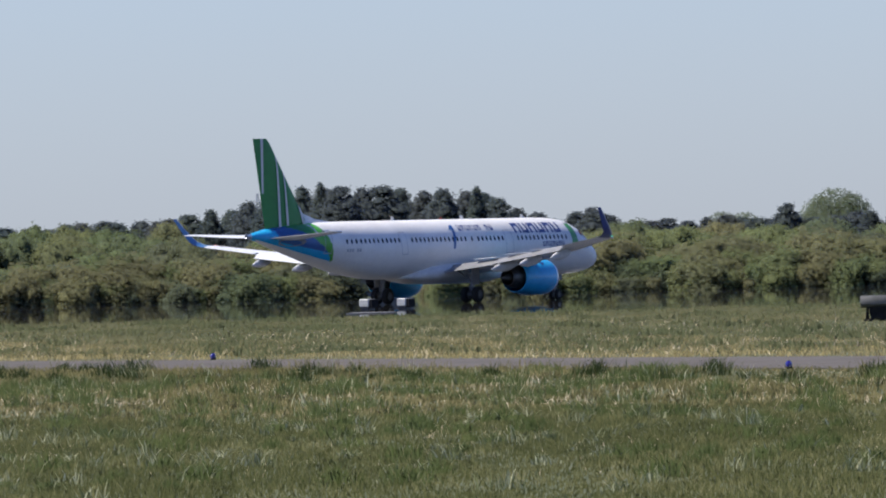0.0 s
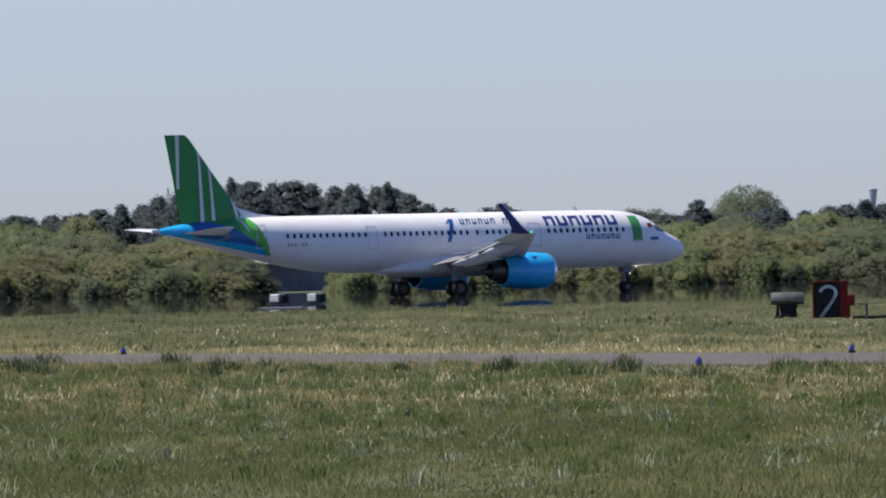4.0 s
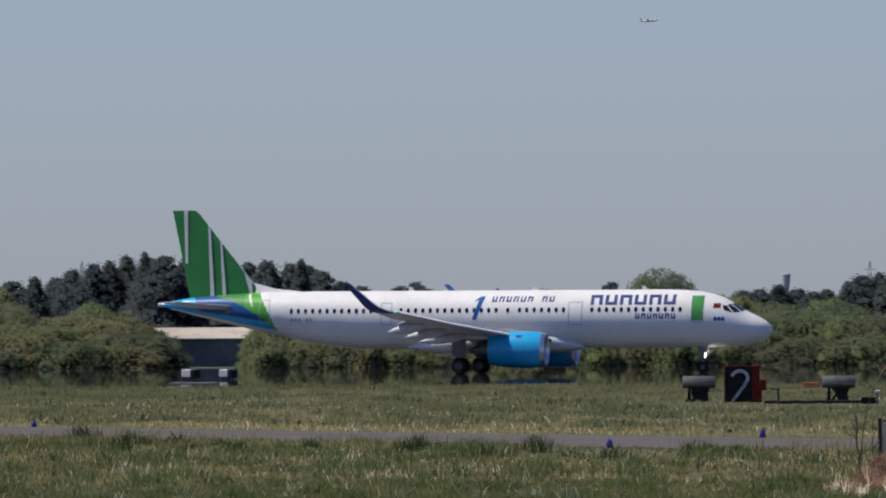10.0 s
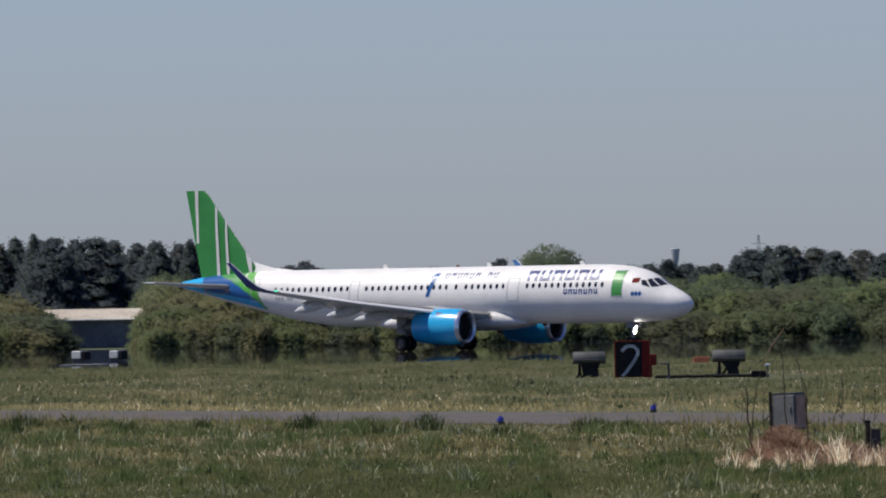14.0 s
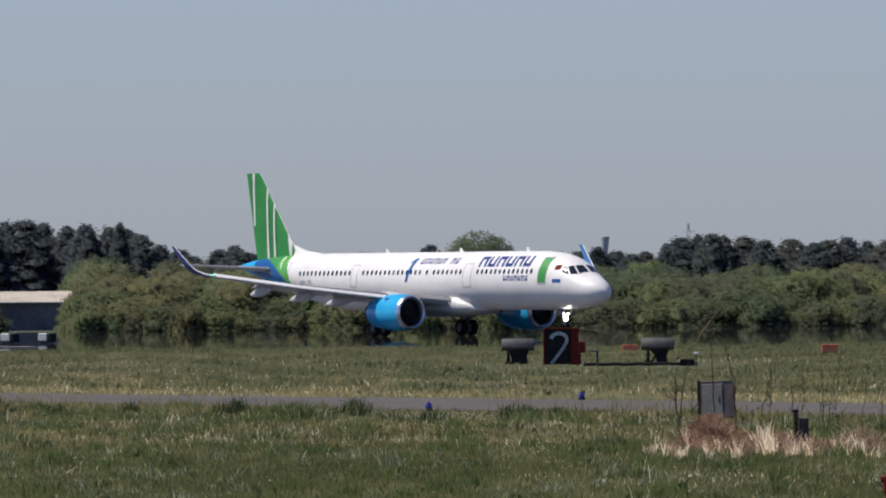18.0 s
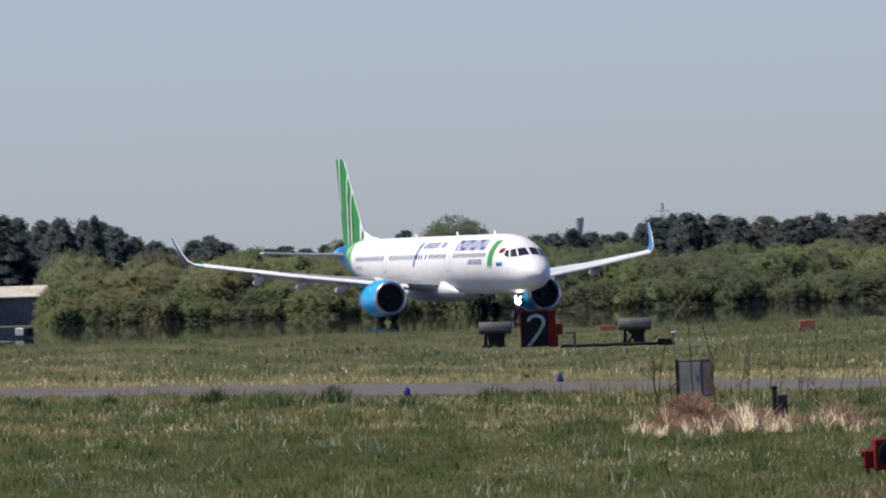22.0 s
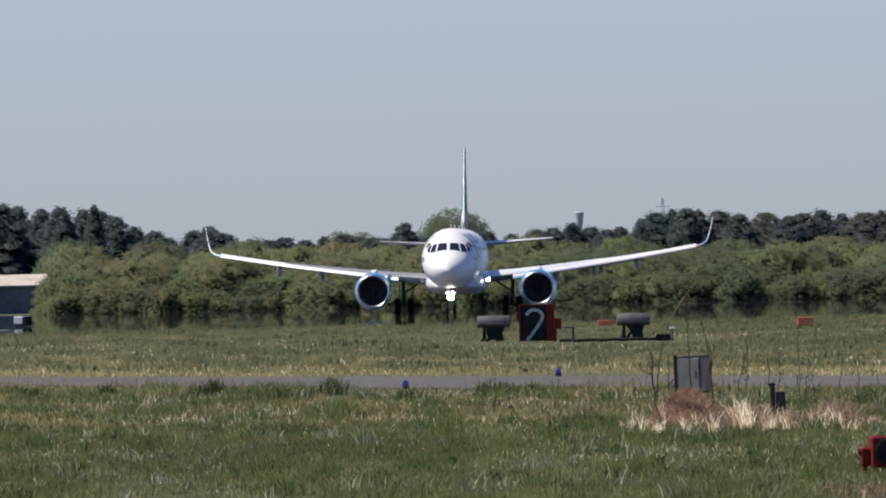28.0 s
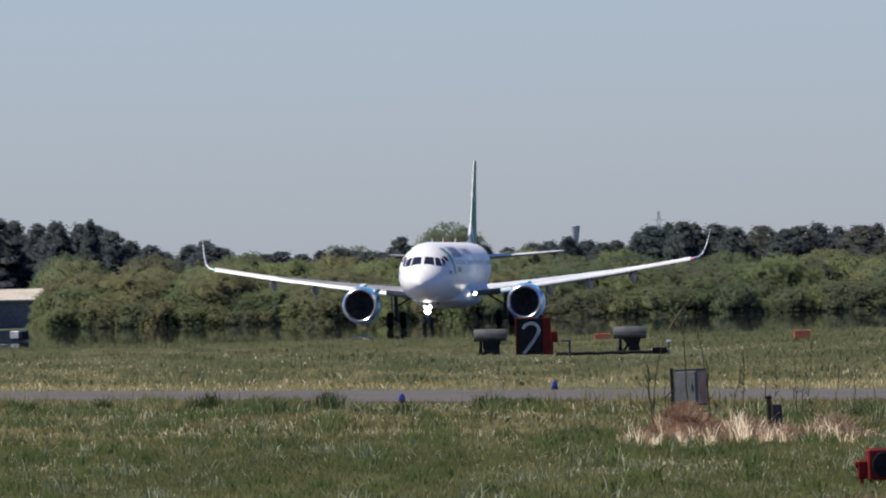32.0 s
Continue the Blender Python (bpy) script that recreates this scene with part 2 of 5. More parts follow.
M_DOORGREEN = mottled("door_green_paint", (0.045, 0.25, 0.045), (0.055, 0.30, 0.055), 0.6, 0.4, grime=0.1)
M_LIME = mottled("bright_green_paint", (0.08, 0.36, 0.04), (0.10, 0.42, 0.05), 0.6, 0.3, grime=0.1)
M_RED = mottled("red_paint", (0.13, 0.013, 0.011), (0.20, 0.022, 0.016), 4.0, 0.7, grime=0.3)
M_GLASS = mottled("cabin_window", (0.012, 0.014, 0.02), (0.02, 0.022, 0.03), 1.0, 0.12, grime=0.0)
M_RUBBER = mottled("tyre_rubber", (0.012, 0.012, 0.013), (0.025, 0.024, 0.023), 5.0, 0.8)
M_STEEL = mottled("gear_steel", (0.14, 0.145, 0.15), (0.22, 0.22, 0.225), 4.0, 0.45, 0.3)
M_LINE = mottled("door_seam_grey", (0.36, 0.37, 0.39), (0.44, 0.44, 0.46), 2.0, 0.5, grime=0.1)
M_LAMP = glowing("landing_lamp", (1.0, 0.97, 0.92), 40.0)
M_GREENLAMP = glowing("green_lamp", (0.05, 0.6, 0.32), 1.8)
M_REDLAMP = glowing("red_lamp", (0.8, 0.08, 0.03), 1.0)
M_BOXTOP = mottled("weathered_grey_steel", (0.078, 0.079, 0.077), (0.118, 0.117, 0.112), 3.0, 0.7, 0.0, bumpy=0.3)
M_BLACK = mottled("black_enamel", (0.012, 0.012, 0.013), (0.028, 0.026, 0.025), 4.0, 0.85, grime=0.3)
M_SIGNWHITE = mottled("sign_white", (0.62, 0.62, 0.60), (0.80, 0.80, 0.78), 9.0, 0.5)
M_ORANGE = mottled("faded_orange_paint", (0.66, 0.17, 0.07), (0.80, 0.26, 0.12), 3.0, 0.6)
M_COBALT, nt, b = base_material("cobalt_glass", 0.08)
b.inputs["Base Color"].default_value = (0.02, 0.014, 0.19, 1)
b.inputs["Coat Weight"].default_value = 1.0
M_POSTBOX = mottled("dull_olive_steel", (0.055, 0.055, 0.048), (0.085, 0.083, 0.072), 5.0, 0.75, grime=0.3)
M_CABINET = mottled("cabinet_grey", (0.150, 0.144, 0.138), (0.205, 0.197, 0.188), 3.0, 0.75, grime=0.3)
M_CABSIDE = mottled("cabinet_pinkish_side", (0.46, 0.25, 0.18), (0.60, 0.36, 0.27), 4.0, 0.7)
M_ROOF = mottled("cream_roof_sheet", (0.44, 0.375, 0.29), (0.57, 0.50, 0.40), 0.4, 0.7)
M_WALLGREY = mottled("slate_grey_wall", (0.10, 0.105, 0.12), (0.15, 0.155, 0.17), 0.4, 0.8)
M_VAN = mottled("unit_white", (0.40, 0.40, 0.39), (0.48, 0.48, 0.46), 1.0, 0.4)
M_LATTICE = mottled("galvanised_steel", (0.35, 0.36, 0.38), (0.48, 0.49, 0.50), 1.0, 0.6)
# distance haze on tower and masts is put into this pale grey
M_MAST = mottled("hazed_mast_grey", (0.42, 0.435, 0.46), (0.48, 0.495, 0.52), 1.0, 0.7)
M_POD = mottled("pod_grey_paint", (0.52, 0.515, 0.50), (0.62, 0.615, 0.60), 0.8, 0.5, grime=0.2)
M_TWIG = mottled("twig_bark", (0.045, 0.035, 0.025), (0.10, 0.08, 0.05), 9.0, 0.9)


# ---- mesh helpers ----
class Shape:
    """Collects faces for one mesh."""

    def __init__(self):
        self.v, self.f, self.m = [], [], []

    def face(self, pts, mat=0):
        i = len(self.v)
        self.v.extend([tuple(p) for p in pts])
        self.f.append(tuple(range(i, i + len(pts))))
        self.m.append(mat)
        return self

    def loft(self, rings, closed=True, caps=(True, True), mat=0, pick=None):
        i = len(self.v)
        n = len(rings[0])
        for r in rings:
            self.v.extend([tuple(p) for p in r])
        span = n if closed else n - 1
        for a in range(len(rings) - 1):
            for k in range(span):
                k2 = (k + 1) % n
                q = (i + a * n + k, i + a * n + k2, i + (a + 1) * n + k2, i + (a + 1) * n + k)
                self.f.append(q)
                if pick:
                    c = [sum(self.v[j][d] for j in q) / 4 for d in range(3)]
                    self.m.append(pick(*c))
                else:
                    self.m.append(mat)
        if closed and caps[0]:
            self.f.append(tuple(i + k for k in reversed(range(n))))
            self.m.append(mat)
        if closed and caps[1]:
            self.f.append(tuple(i + (len(rings) - 1) * n + k for k in range(n)))
            self.m.append(mat)
        return self

    def box(self, x0, x1, y0, y1, z0, z1, edge=0.0, mat=0):
        e = min(edge, abs(x1 - x0) / 2.01, abs(y1 - y0) / 2.01, abs(z1 - z0) / 2.01)

        def ring(z, s):
            a, b_, c, d = x0 + s, x1 - s, y0 + s, y1 - s
            k = e * 0.6
            return [(a + k, c, z), (b_ - k, c, z), (b_, c + k, z), (b_, d - k, z), (b_ - k, d, z), (a + k, d, z), (a, d - k, z), (a, c + k, z)]
        if e <= 0:
            sq = lambda z: [(x0, y0, z), (x1, y0, z), (x1, y1, z), (x0, y1, z)]
            return self.loft([sq(z0), sq(z1)], mat=mat)
        return self.loft([ring(z0, e), ring(z0 + e, 0), ring(z1 - e, 0), ring(z1, e)], mat=mat)

    def tube(self, p0, p1, r0, r1=None, n=10, mat=0):
        r1 = r0 if r1 is None else r1
        p0, p1 = Vector(p0), Vector(p1)
        d = (p1 - p0).normalized()
        u = d.orthogonal().normalized()
        w = d.cross(u)
        ring = lambda p, r: [p + (u * math.cos(a) + w * math.sin(a)) * r for a in [2 * math.pi * k / n for k in range(n)]]
        return self.loft([ring(p0, r0), ring(p1, r1)], mat=mat)

    def lathe(self, profile, axis="x", centre=(0, 0, 0), n=32, mat=0, caps=(False, False), pick=None):
        """profile: rows of (along, radius)."""
        rings = []
        for along, r in profile:
            ring = []
            for k in range(n):
                a = 2 * math.pi * k / n
                c, s = r * math.cos(a), r * math.sin(a)
                p = {"x": (along, c, s), "y": (s, along, c), "z": (c, s, along)}[axis]
                ring.append((p[0] + centre[0], p[1] + centre[1], p[2] + centre[2]))
            rings.append(ring)
        return self.loft(rings, caps=caps, mat=mat, pick=pick)

    def mesh(self, name, mats, smooth=False):
        me = bpy.data.meshes.new(name)
        me.from_pydata(self.v, [], self.f)
        for m in (mats if isinstance(mats, (list, tuple)) else [mats]):
            me.materials.append(m)
        me.polygons.foreach_set("material_index", self.m)
        bm = bmesh.new()
        bm.from_mesh(me)
        bmesh.ops.recalc_face_normals(bm, faces=bm.faces)
        bm.to_mesh(me)
        bm.free()
        if smooth:
            me.polygons.foreach_set("use_smooth", [True] * len(me.polygons))
            me.set_sharp_from_angle(angle=radians(38))
        return me


def part(name, shape, material, parent, label="", smooth=False, at=None):
    ob = new(name, shape.mesh(name, material, smooth))
    ob.parent = parent
    if at:
        ob.location = at
    if label:
        tagged(ob, label)
    return ob


def thing(name, label, category, at=(0, 0, 0), turn=0, group="", kind=""):
    ob = new(name)
    ob.matrix_basis = pose(*at, 0, 0, turn)
    return tagged(ob, label, category, group, kind)


def single(name, shape, material, label, category, at=(0, 0, 0), turn=0, group="", kind="", smooth=False):
    ob = new(name, shape.mesh(name, material, smooth))
    ob.matrix_basis = pose(*at, 0, 0, turn)
    return tagged(ob, label, category, group, kind)


def by_angle(az, dist):
    return dist * math.sin(radians(az)), dist * math.cos(radians(az))


def lerp(table, x):
    return float(np.interp(x, [r[0] for r in table], [r[1] for r in table]))


# ---- the field ----
g = Shape()
NX, NY = 60, 120
xs = [-2500 + 5000 * i / NX for i in range(NX + 1)]
ys = [-60 + 4860 * (j / NY) ** 1.6 for j in range(NY + 1)]
for j in range(NY):
    for i in range(NX):
        g.face([(xs[i], ys[j], -0.04), (xs[i + 1], ys[j], -0.04), (xs[i + 1], ys[j + 1], -0.04), (xs[i], ys[j + 1], -0.04)])
single("ground", g, M_GROUND, "rough airfield grassland, green with straw-coloured patches", "ground", kind="structure")

RUN_NEAR, RUN_FAR = 690.0, 1047.0
r = Shape().box(-420, 420, RUN_NEAR, RUN_FAR, -0.3, 0.0)
single("runway", r, M_RUNWAY, "dark hot asphalt runway shimmering like water", "runway", kind="structure")

# narrow taxiway, crossing the field at a slant
ROAD_DIR = Vector((0.3964, -0.9181, 0))
ROAD_N = Vector((0.9181, 0.3964, 0))
ROAD_A = Vector((-0.63, 322.0, 0)) + ROAD_N * 0.6
ROAD_W = 14.0


corner = lambda k, w, z: ROAD_A + ROAD_DIR * k + ROAD_N * w + Vector((0, 0, z))
rd = Shape().loft([[corner(-330, 0, -0.2), corner(-330, ROAD_W, -0.2), corner(-330, ROAD_W, -0.01), corner(-330, 0, -0.01)],
                   [corner(120, 0, -0.2), corner(120, ROAD_W, -0.2), corner(120, ROAD_W, -0.01), corner(120, 0, -0.01)]])
single("taxiway", rd, M_ASPHALT, "worn grey asphalt taxiway strip crossing the grass", "taxiway", kind="structure")


# ---- grass, as blades ----
def blades(name, label, material, pts, height, width, lean, category="grass", even=True):
    """One triangle pair per blade: a bent strip, leaning at random."""
    n = len(pts)
    rng = np.random.default_rng(len(name) * 7 + n)
    a = rng.uniform(-0.5 * np.pi, 0.5 * np.pi, n)
    across = np.stack([np.cos(a), np.sin(a) * 0.5, np.zeros(n)], 1) * (width * rng.uniform(0.6, 1.4, n))[:, None] / 2
    la = rng.uniform(0, 2 * np.pi, n)
    h = height
    lv = np.stack([np.cos(la), np.sin(la), np.zeros(n)], 1) * (h * lean * rng.uniform(0.2, 1.0, n))[:, None]
    up = np.array([0, 0, 1.0])
    p0 = pts
    mid = pts + up * (h * 0.6)[:, None] + lv * 0.35
    tip = pts + up * h[:, None] + lv
    v = np.stack([p0 - across, p0 + across, mid + across * 0.8, mid - across * 0.8, tip], 1).reshape(-1, 3)
    base = np.arange(n)[:, None] * 5
    loops = np.concatenate([base + np.array([[0, 1, 2, 3]]), base + np.array([[3, 2, 4]])], 1).ravel()
    me = bpy.data.meshes.new(name)
    me.vertices.add(len(v))
    me.vertices.foreach_set("co", v.ravel())
    me.loops.add(len(loops))
    me.loops.foreach_set("vertex_index", loops.astype(np.int32))
    me.polygons.add(2 * n)
    starts = (np.arange(n)[:, None] * 7 + np.array([[0, 4]])).ravel()
    me.polygons.foreach_set("loop_start", starts.astype(np.int32))
    me.update(calc_edges=True)
    me.materials.append(material)
    if not even:
        return tagged(new(name, me), label, category, kind="stuff")
    me.polygons.foreach_set("use_smooth", np.ones(2 * n, dtype=bool))
    own = np.stack([across[:, 1], -across[:, 0], np.zeros(n)], 1)       # a blade's sheen lies between its face and the turf's
    own = own / (np.linalg.norm(own, axis=1)[:, None] + 1e-9) * 0.4 + lv / (h[:, None] + 1e-9) * 0.25 + up * 0.9
    own /= np.linalg.norm(own, axis=1)[:, None]
    me.normals_split_custom_set_from_vertices(np.repeat(own, 5, axis=0))
    ob = new(name, me)
    return tagged(ob, label, category, kind="stuff")


def scatter(rng, count, y0, y1, az0=-4.0, az1=2.5):
    y = np.sqrt(rng.uniform(y0 * y0, y1 * y1, count))
    az = np.radians(rng.uniform(az0, az1, count))
    return np.stack([y * np.tan(az), y, np.full(count, -0.045)], 1)


def road_d(p):
    return (p[:, 0] - ROAD_A.x) * ROAD_N.x + (p[:, 1] - ROAD_A.y) * ROAD_N.y


def patchy(p, sx, sy, seed):
    """A slow drift from 0 to 1 over the field."""
    x, y = p[:, 0] / sx, p[:, 1] / sy
    w = sum(np.sin(x * fx + y * fy + seed * k) for k, (fx, fy) in enumerate([(1, 0.4), (-0.7, 1.1), (2.1, 0.7), (0.6, -2.3), (3.3, 2.9), (-4.1, 3.7)]))
    return np.clip(0.5 + w / 6, 0, 1)


def kept_short(p):
    """Mown round the lights and the units."""
    k = np.ones(len(p))
    for x, y, wx, wy in ((6.0, 505, 6.0, 24), (-0.63, 310, 1.8, 16), (3.63, 342, 1.4, 12), (-19.5, 393, 1.6, 14)):
        k = np.minimum(k, np.where((abs(p[:, 0] - x) < wx) & (abs(p[:, 1] - y) < wy), 0.35, 1.0))
    return k


rng = np.random.default_rng(3)
p = scatter(rng, 165000, 145, 250)
h = rng.uniform(0.05, 0.13, len(p)) * (0.6 + 0.9 * patchy(p, 1.5, 9, 1.3))
blades("meadow_grass", "short green mown grass with pale seed heads", M_GRASS, p, h, np.full(len(p), 0.015), 0.9)
p = scatter(rng, 110000, 245, 420)
p = p[road_d(p) < -0.3]
h = rng.uniform(0.05, 0.14, len(p)) * (0.5 + 1.0 * patchy(p, 2.0, 14, 4.1))
h = np.where(road_d(p) > -7, rng.uniform(0.08, 0.19, len(p)), h)
h *= kept_short(p)
blades("rough_grass", "rough green grass mixed with straw before the taxiway", M_GRASS_MIX, p, h, np.full(len(p), 0.034), 0.9)
p = scatter(rng, 90000, 300, 520)
d = road_d(p)
p = p[(d > ROAD_W + 0.2) & (d < ROAD_W + 34)]
h = rng.uniform(0.07, 0.2, len(p)) * (0.6 + 0.8 * patchy(p, 3, 16, 2.2))
h *= np.clip(0.4 + (road_d(p) - ROAD_W) / 10, 0.4, 1.0)
h *= kept_short(p)
blades("dry_grass_verge", "band of straw-coloured dry grass beyond the taxiway", M_STRAW, p, h, np.full(len(p), 0.045), 0.9)
k, w = rng.uniform(-330, 118, 24000), rng.uniform(0.4, 10.0, 24000)
p = np.stack([ROAD_A.x + ROAD_DIR.x * k + ROAD_N.x * (ROAD_W + w), ROAD_A.y + ROAD_DIR.y * k + ROAD_N.y * (ROAD_W + w), np.full(24000, -0.045)], 1)
p = p[patchy(p, 2.6, 9, 5.5) > 0.45]
blades("ochre_strip", "yellowed dry grass strip along the taxiway's far edge", M_OCHRE, p, rng.uniform(0.06, 0.20, len(p)) * kept_short(p), np.full(len(p), 0.035), 0.9)
p = scatter(rng, 150000, 330, 700)
d = road_d(p)
p = p[(d > ROAD_W + 22) & (p[:, 1] < RUN_NEAR - 2)]
h = rng.uniform(0.08, 0.20, len(p)) * (0.5 + 0.9 * patchy(p, 5, 30, 0.6))
h *= kept_short(p)
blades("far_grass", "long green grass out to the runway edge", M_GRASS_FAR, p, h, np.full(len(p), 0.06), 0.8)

k = rng.uniform(-330, 118, 16000)                        # a ragged fringe over the taxiway's near edge
w = rng.uniform(-3.2, 0.3, 16000)
p = np.stack([ROAD_A.x + ROAD_DIR.x * k + ROAD_N.x * w, ROAD_A.y + ROAD_DIR.y * k + ROAD_N.y * w, np.full(16000, -0.045)], 1)
h = rng.uniform(0.10, 0.36, 16000) * np.clip(2.0 * patchy(p, 1.6, 4, 7.7) - 0.3, 0.25, 1.3) * kept_short(p)
blades("edge_fringe", "ragged grass fringe along the taxiway's near edge", M_GRASS_MIX, p, h, np.full(16000, 0.024), 0.8)
p = scatter(rng, 5200, 325, 560)
p = p[(road_d(p) > ROAD_W + 1) & (patchy(p, 3.1, 15, 2.9) > 0.52)]
blades("far_seed_heads", "bleached seed heads in the grass beyond the taxiway", M_SEED, p, rng.uniform(0.08, 0.24, len(p)) * kept_short(p), np.full(len(p), 0.028), 0.8)
c = np.concatenate([scatter(rng, 36, 178, 240), scatter(rng, 80, 238, 316)])
k = rng.integers(0, len(c), 4200)
p = c[k] + np.stack([rng.normal(0, 0.5, 4200), rng.normal(0, 3.4, 4200), np.zeros(4200)], 1)
p = np.concatenate([p, scatter(rng, 700, 172, 250), scatter(rng, 700, 240, 330)])
p = p[road_d(p) < -1]
h = rng.uniform(0.06, 0.17, len(p)) * np.where(p[:, 1] < 245, 0.65, 1.0) * kept_short(p)
blades("seed_heads", "bleached seed heads in patches through the grass", M_SEED, p, h, np.where(p[:, 1] < 245, 0.012, 0.015), 0.8)
p = scatter(rng, 150, 262, 330)
p = p[(road_d(p) < -0.5) & (road_d(p) > -22) & (kept_short(p) == 1)]
blades("tall_stems", "tall dark weed stems standing by the taxiway", M_WEED, p, rng.uniform(0.3, 0.62, len(p)), np.full(len(p), 0.026), 0.25, even=False)


def tufts(name, label, material, centres, count, spread, height, width, seed, lean=0.8, even=False):
    rng = np.random.default_rng(seed)
    n = len(centres)
    size = rng.uniform(0.5, 1.25, n)
    k = np.repeat(np.arange(n), count)
    off = rng.normal(0, spread, (n * count, 2)) * size[k][:, None]
    pts = centres[k] + np.concatenate([off, np.zeros((n * count, 1))], 1)
    fall = np.exp(-(off ** 2).sum(1) / (2 * (spread * 1.4 * size[k]) ** 2))
    h = height * size[k] * rng.uniform(0.5, 1.1, n * count) * (0.4 + 0.6 * fall)
    return blades(name, label, material, pts, h, np.full(n * count, width), lean, "weeds", even=even)


c = scatter(rng, 120, 160, 240)
tufts("weed_tufts", "pale grey-green weed clumps in the mown grass", M_WEED_PALE, c, 40, 0.15, 0.32, 0.018, 5, 1.0)
k, w = rng.uniform(-230, 112, 130), rng.uniform(-14, -0.6, 130)   # bushy clumps by the taxiway
c = np.stack([ROAD_A.x + ROAD_DIR.x * k + ROAD_N.x * w, ROAD_A.y + ROAD_DIR.y * k + ROAD_N.y * w, np.full(130, -0.045)], 1)
c = c[(kept_short(c) == 1) & (abs(c[:, 0] - 6) > 2.5)]
tufts("verge_clumps", "bushy dark green weed clumps at the taxiway's edge", M_TUSSOCK, c, 110, 0.24, 0.52, 0.022, 25, 0.8)
tufts("verge_tips", "pale leaf tips on the weed clumps", M_WEED_PALE, c, 30, 0.28, 0.52, 0.016, 26, 1.0)
c = scatter(rng, 60, 166, 246)
tufts("dark_tufts", "dark green bushy tufts in the mown grass", M_TUSSOCK, c, 110, 0.13, 0.28, 0.015, 15, 0.8, even=True)
c = scatter(np.random.default_rng(61), 70, 168, 236)
tufts("dock_clumps", "leafy green dock clumps in the mown grass", M_TUSSOCK, c, 90, 0.17, 0.34, 0.026, 62, 0.9, even=True)
tufts("dock_tips", "pale shining leaf tips on the dock clumps", M_WEED_PALE, c, 14, 0.19, 0.36, 0.018, 63, 1.0)
c = scatter(rng, 190, 242, 330)
c = c[(road_d(c) < -2) & (road_d(c) > -70) & (kept_short(c) == 1)]
tufts("weed_clumps", "dark green weed clumps along the taxiway", M_TUSSOCK, c, 90, 0.24, 0.38, 0.022, 6, 0.9, even=True)
tufts("weed_tips", "pale tips of the weeds along the taxiway", M_WEED_PALE, c, 22, 0.26, 0.40, 0.018, 16, 1.0)
c = scatter(rng, 150, 240, 340)
c = c[(road_d(c) < -2) & (kept_short(c) == 1)]
tufts("straw_tufts", "pale straw seed heads standing in the grass", M_STRAW, c, 26, 0.2, 0.30, 0.02, 7)
c = scatter(rng, 330, 320, 470)
c = c[(road_d(c) > ROAD_W + 6) & (road_d(c) < ROAD_W + 40) & (kept_short(c) == 1)]
tufts("verge_tussocks", "grey-green tussocks standing in the dry verge, paled for haze", M_TUSSOCK_HAZED, c, 60, 0.42, 0.36, 0.034, 27, 0.9, even=True)
tufts("verge_straw", "bleached straw heads beyond the taxiway", M_SEED, c[::2] + np.array([0.9, 1.5, 0]), 18, 0.55, 0.26, 0.022, 28, 0.9)
c = scatter(rng, 150, 345, 640)
c = c[(road_d(c) > ROAD_W + 3) & (kept_short(c) == 1)]
tufts("straw_streaks", "bleached streaks of straw in the far grass", M_STRAW, c, 40, 0.9, 0.24, 0.035, 18, 0.9, even=True)
c = scatter(rng, 640, 360, 690)
c = c[(road_d(c) > ROAD_W + 6) & (kept_short(c) == 1)]
tufts("far_tufts", "grey-green tussocks in the far grass, paled for haze", M_TUSSOCK_HAZED, c, 60, 0.8, 0.34, 0.06, 8, even=True)


# ---- the airliner: nose at the origin, nose towards +x, wheels on z = 0 ----
TOP = [(0, 3.03), (0.15, 3.35), (0.5, 3.68), (1, 3.97), (1.6, 4.25), (2.0, 4.45), (2.6, 4.85), (3.2, 5.22), (4, 5.55), (5, 5.78), (6.5, 5.92),
       (8, 5.95), (33, 5.95), (37, 5.9), (40, 5.75), (42.5, 5.52), (44.0, 5.28), (44.46, 5.15)]
BOTTOM = [(0, 3.03), (0.15, 2.72), (0.5, 2.42), (1, 2.18), (2, 1.97), (3, 1.87), (5, 1.81), (6, 1.8), (29, 1.8), (31, 1.9), (34, 2.35), (37, 3.0),
          (40, 3.72), (42.5, 4.35), (44, 4.75), (44.46, 4.92)]
WIDTH = [(0, 0.02), (0.15, 0.38), (0.5, 0.72), (1, 1.03), (2, 1.42), (3, 1.68), (4, 1.84), (5.5, 1.95), (6.5, 1.975), (30, 1.975), (33, 1.88),
         (36, 1.62), (39, 1.22), (42, 0.72), (44, 0.32), (44.46, 0.14)]
GREEN_FROM = [(3.0, 35.75), (3.4, 36.0), (4.65, 36.6), (5.3, 36.95), (6.0, 37.35)]
BLUE_FROM = [(3.0, 35.9), (3.4, 36.25), (4.1, 37.1), (4.8, 38.2), (5.3, 39.3), (5.6, 40.4), (6.0, 41.2)]



def hull(u, a, lift=0.0):
    """A point of the fuselage skin: u metres behind the nose, a degrees from the top, to port if positive."""
    t, bo, w = lerp(TOP, u), lerp(BOTTOM, u), lerp(WIDTH, u)
    r = radians(a)
    return Vector((-u, (w + lift) * math.sin(r), (t + bo) / 2 + ((t - bo) / 2 + lift) * math.cos(r)))


def hull_at(u, z, side, lift=0.01):
    t, bo = lerp(TOP, u), lerp(BOTTOM, u)
    c = max(-1.0, min(1.0, (z - (t + bo) / 2) / ((t - bo) / 2)))
    return hull(u, side * math.degrees(math.acos(c)), lift)


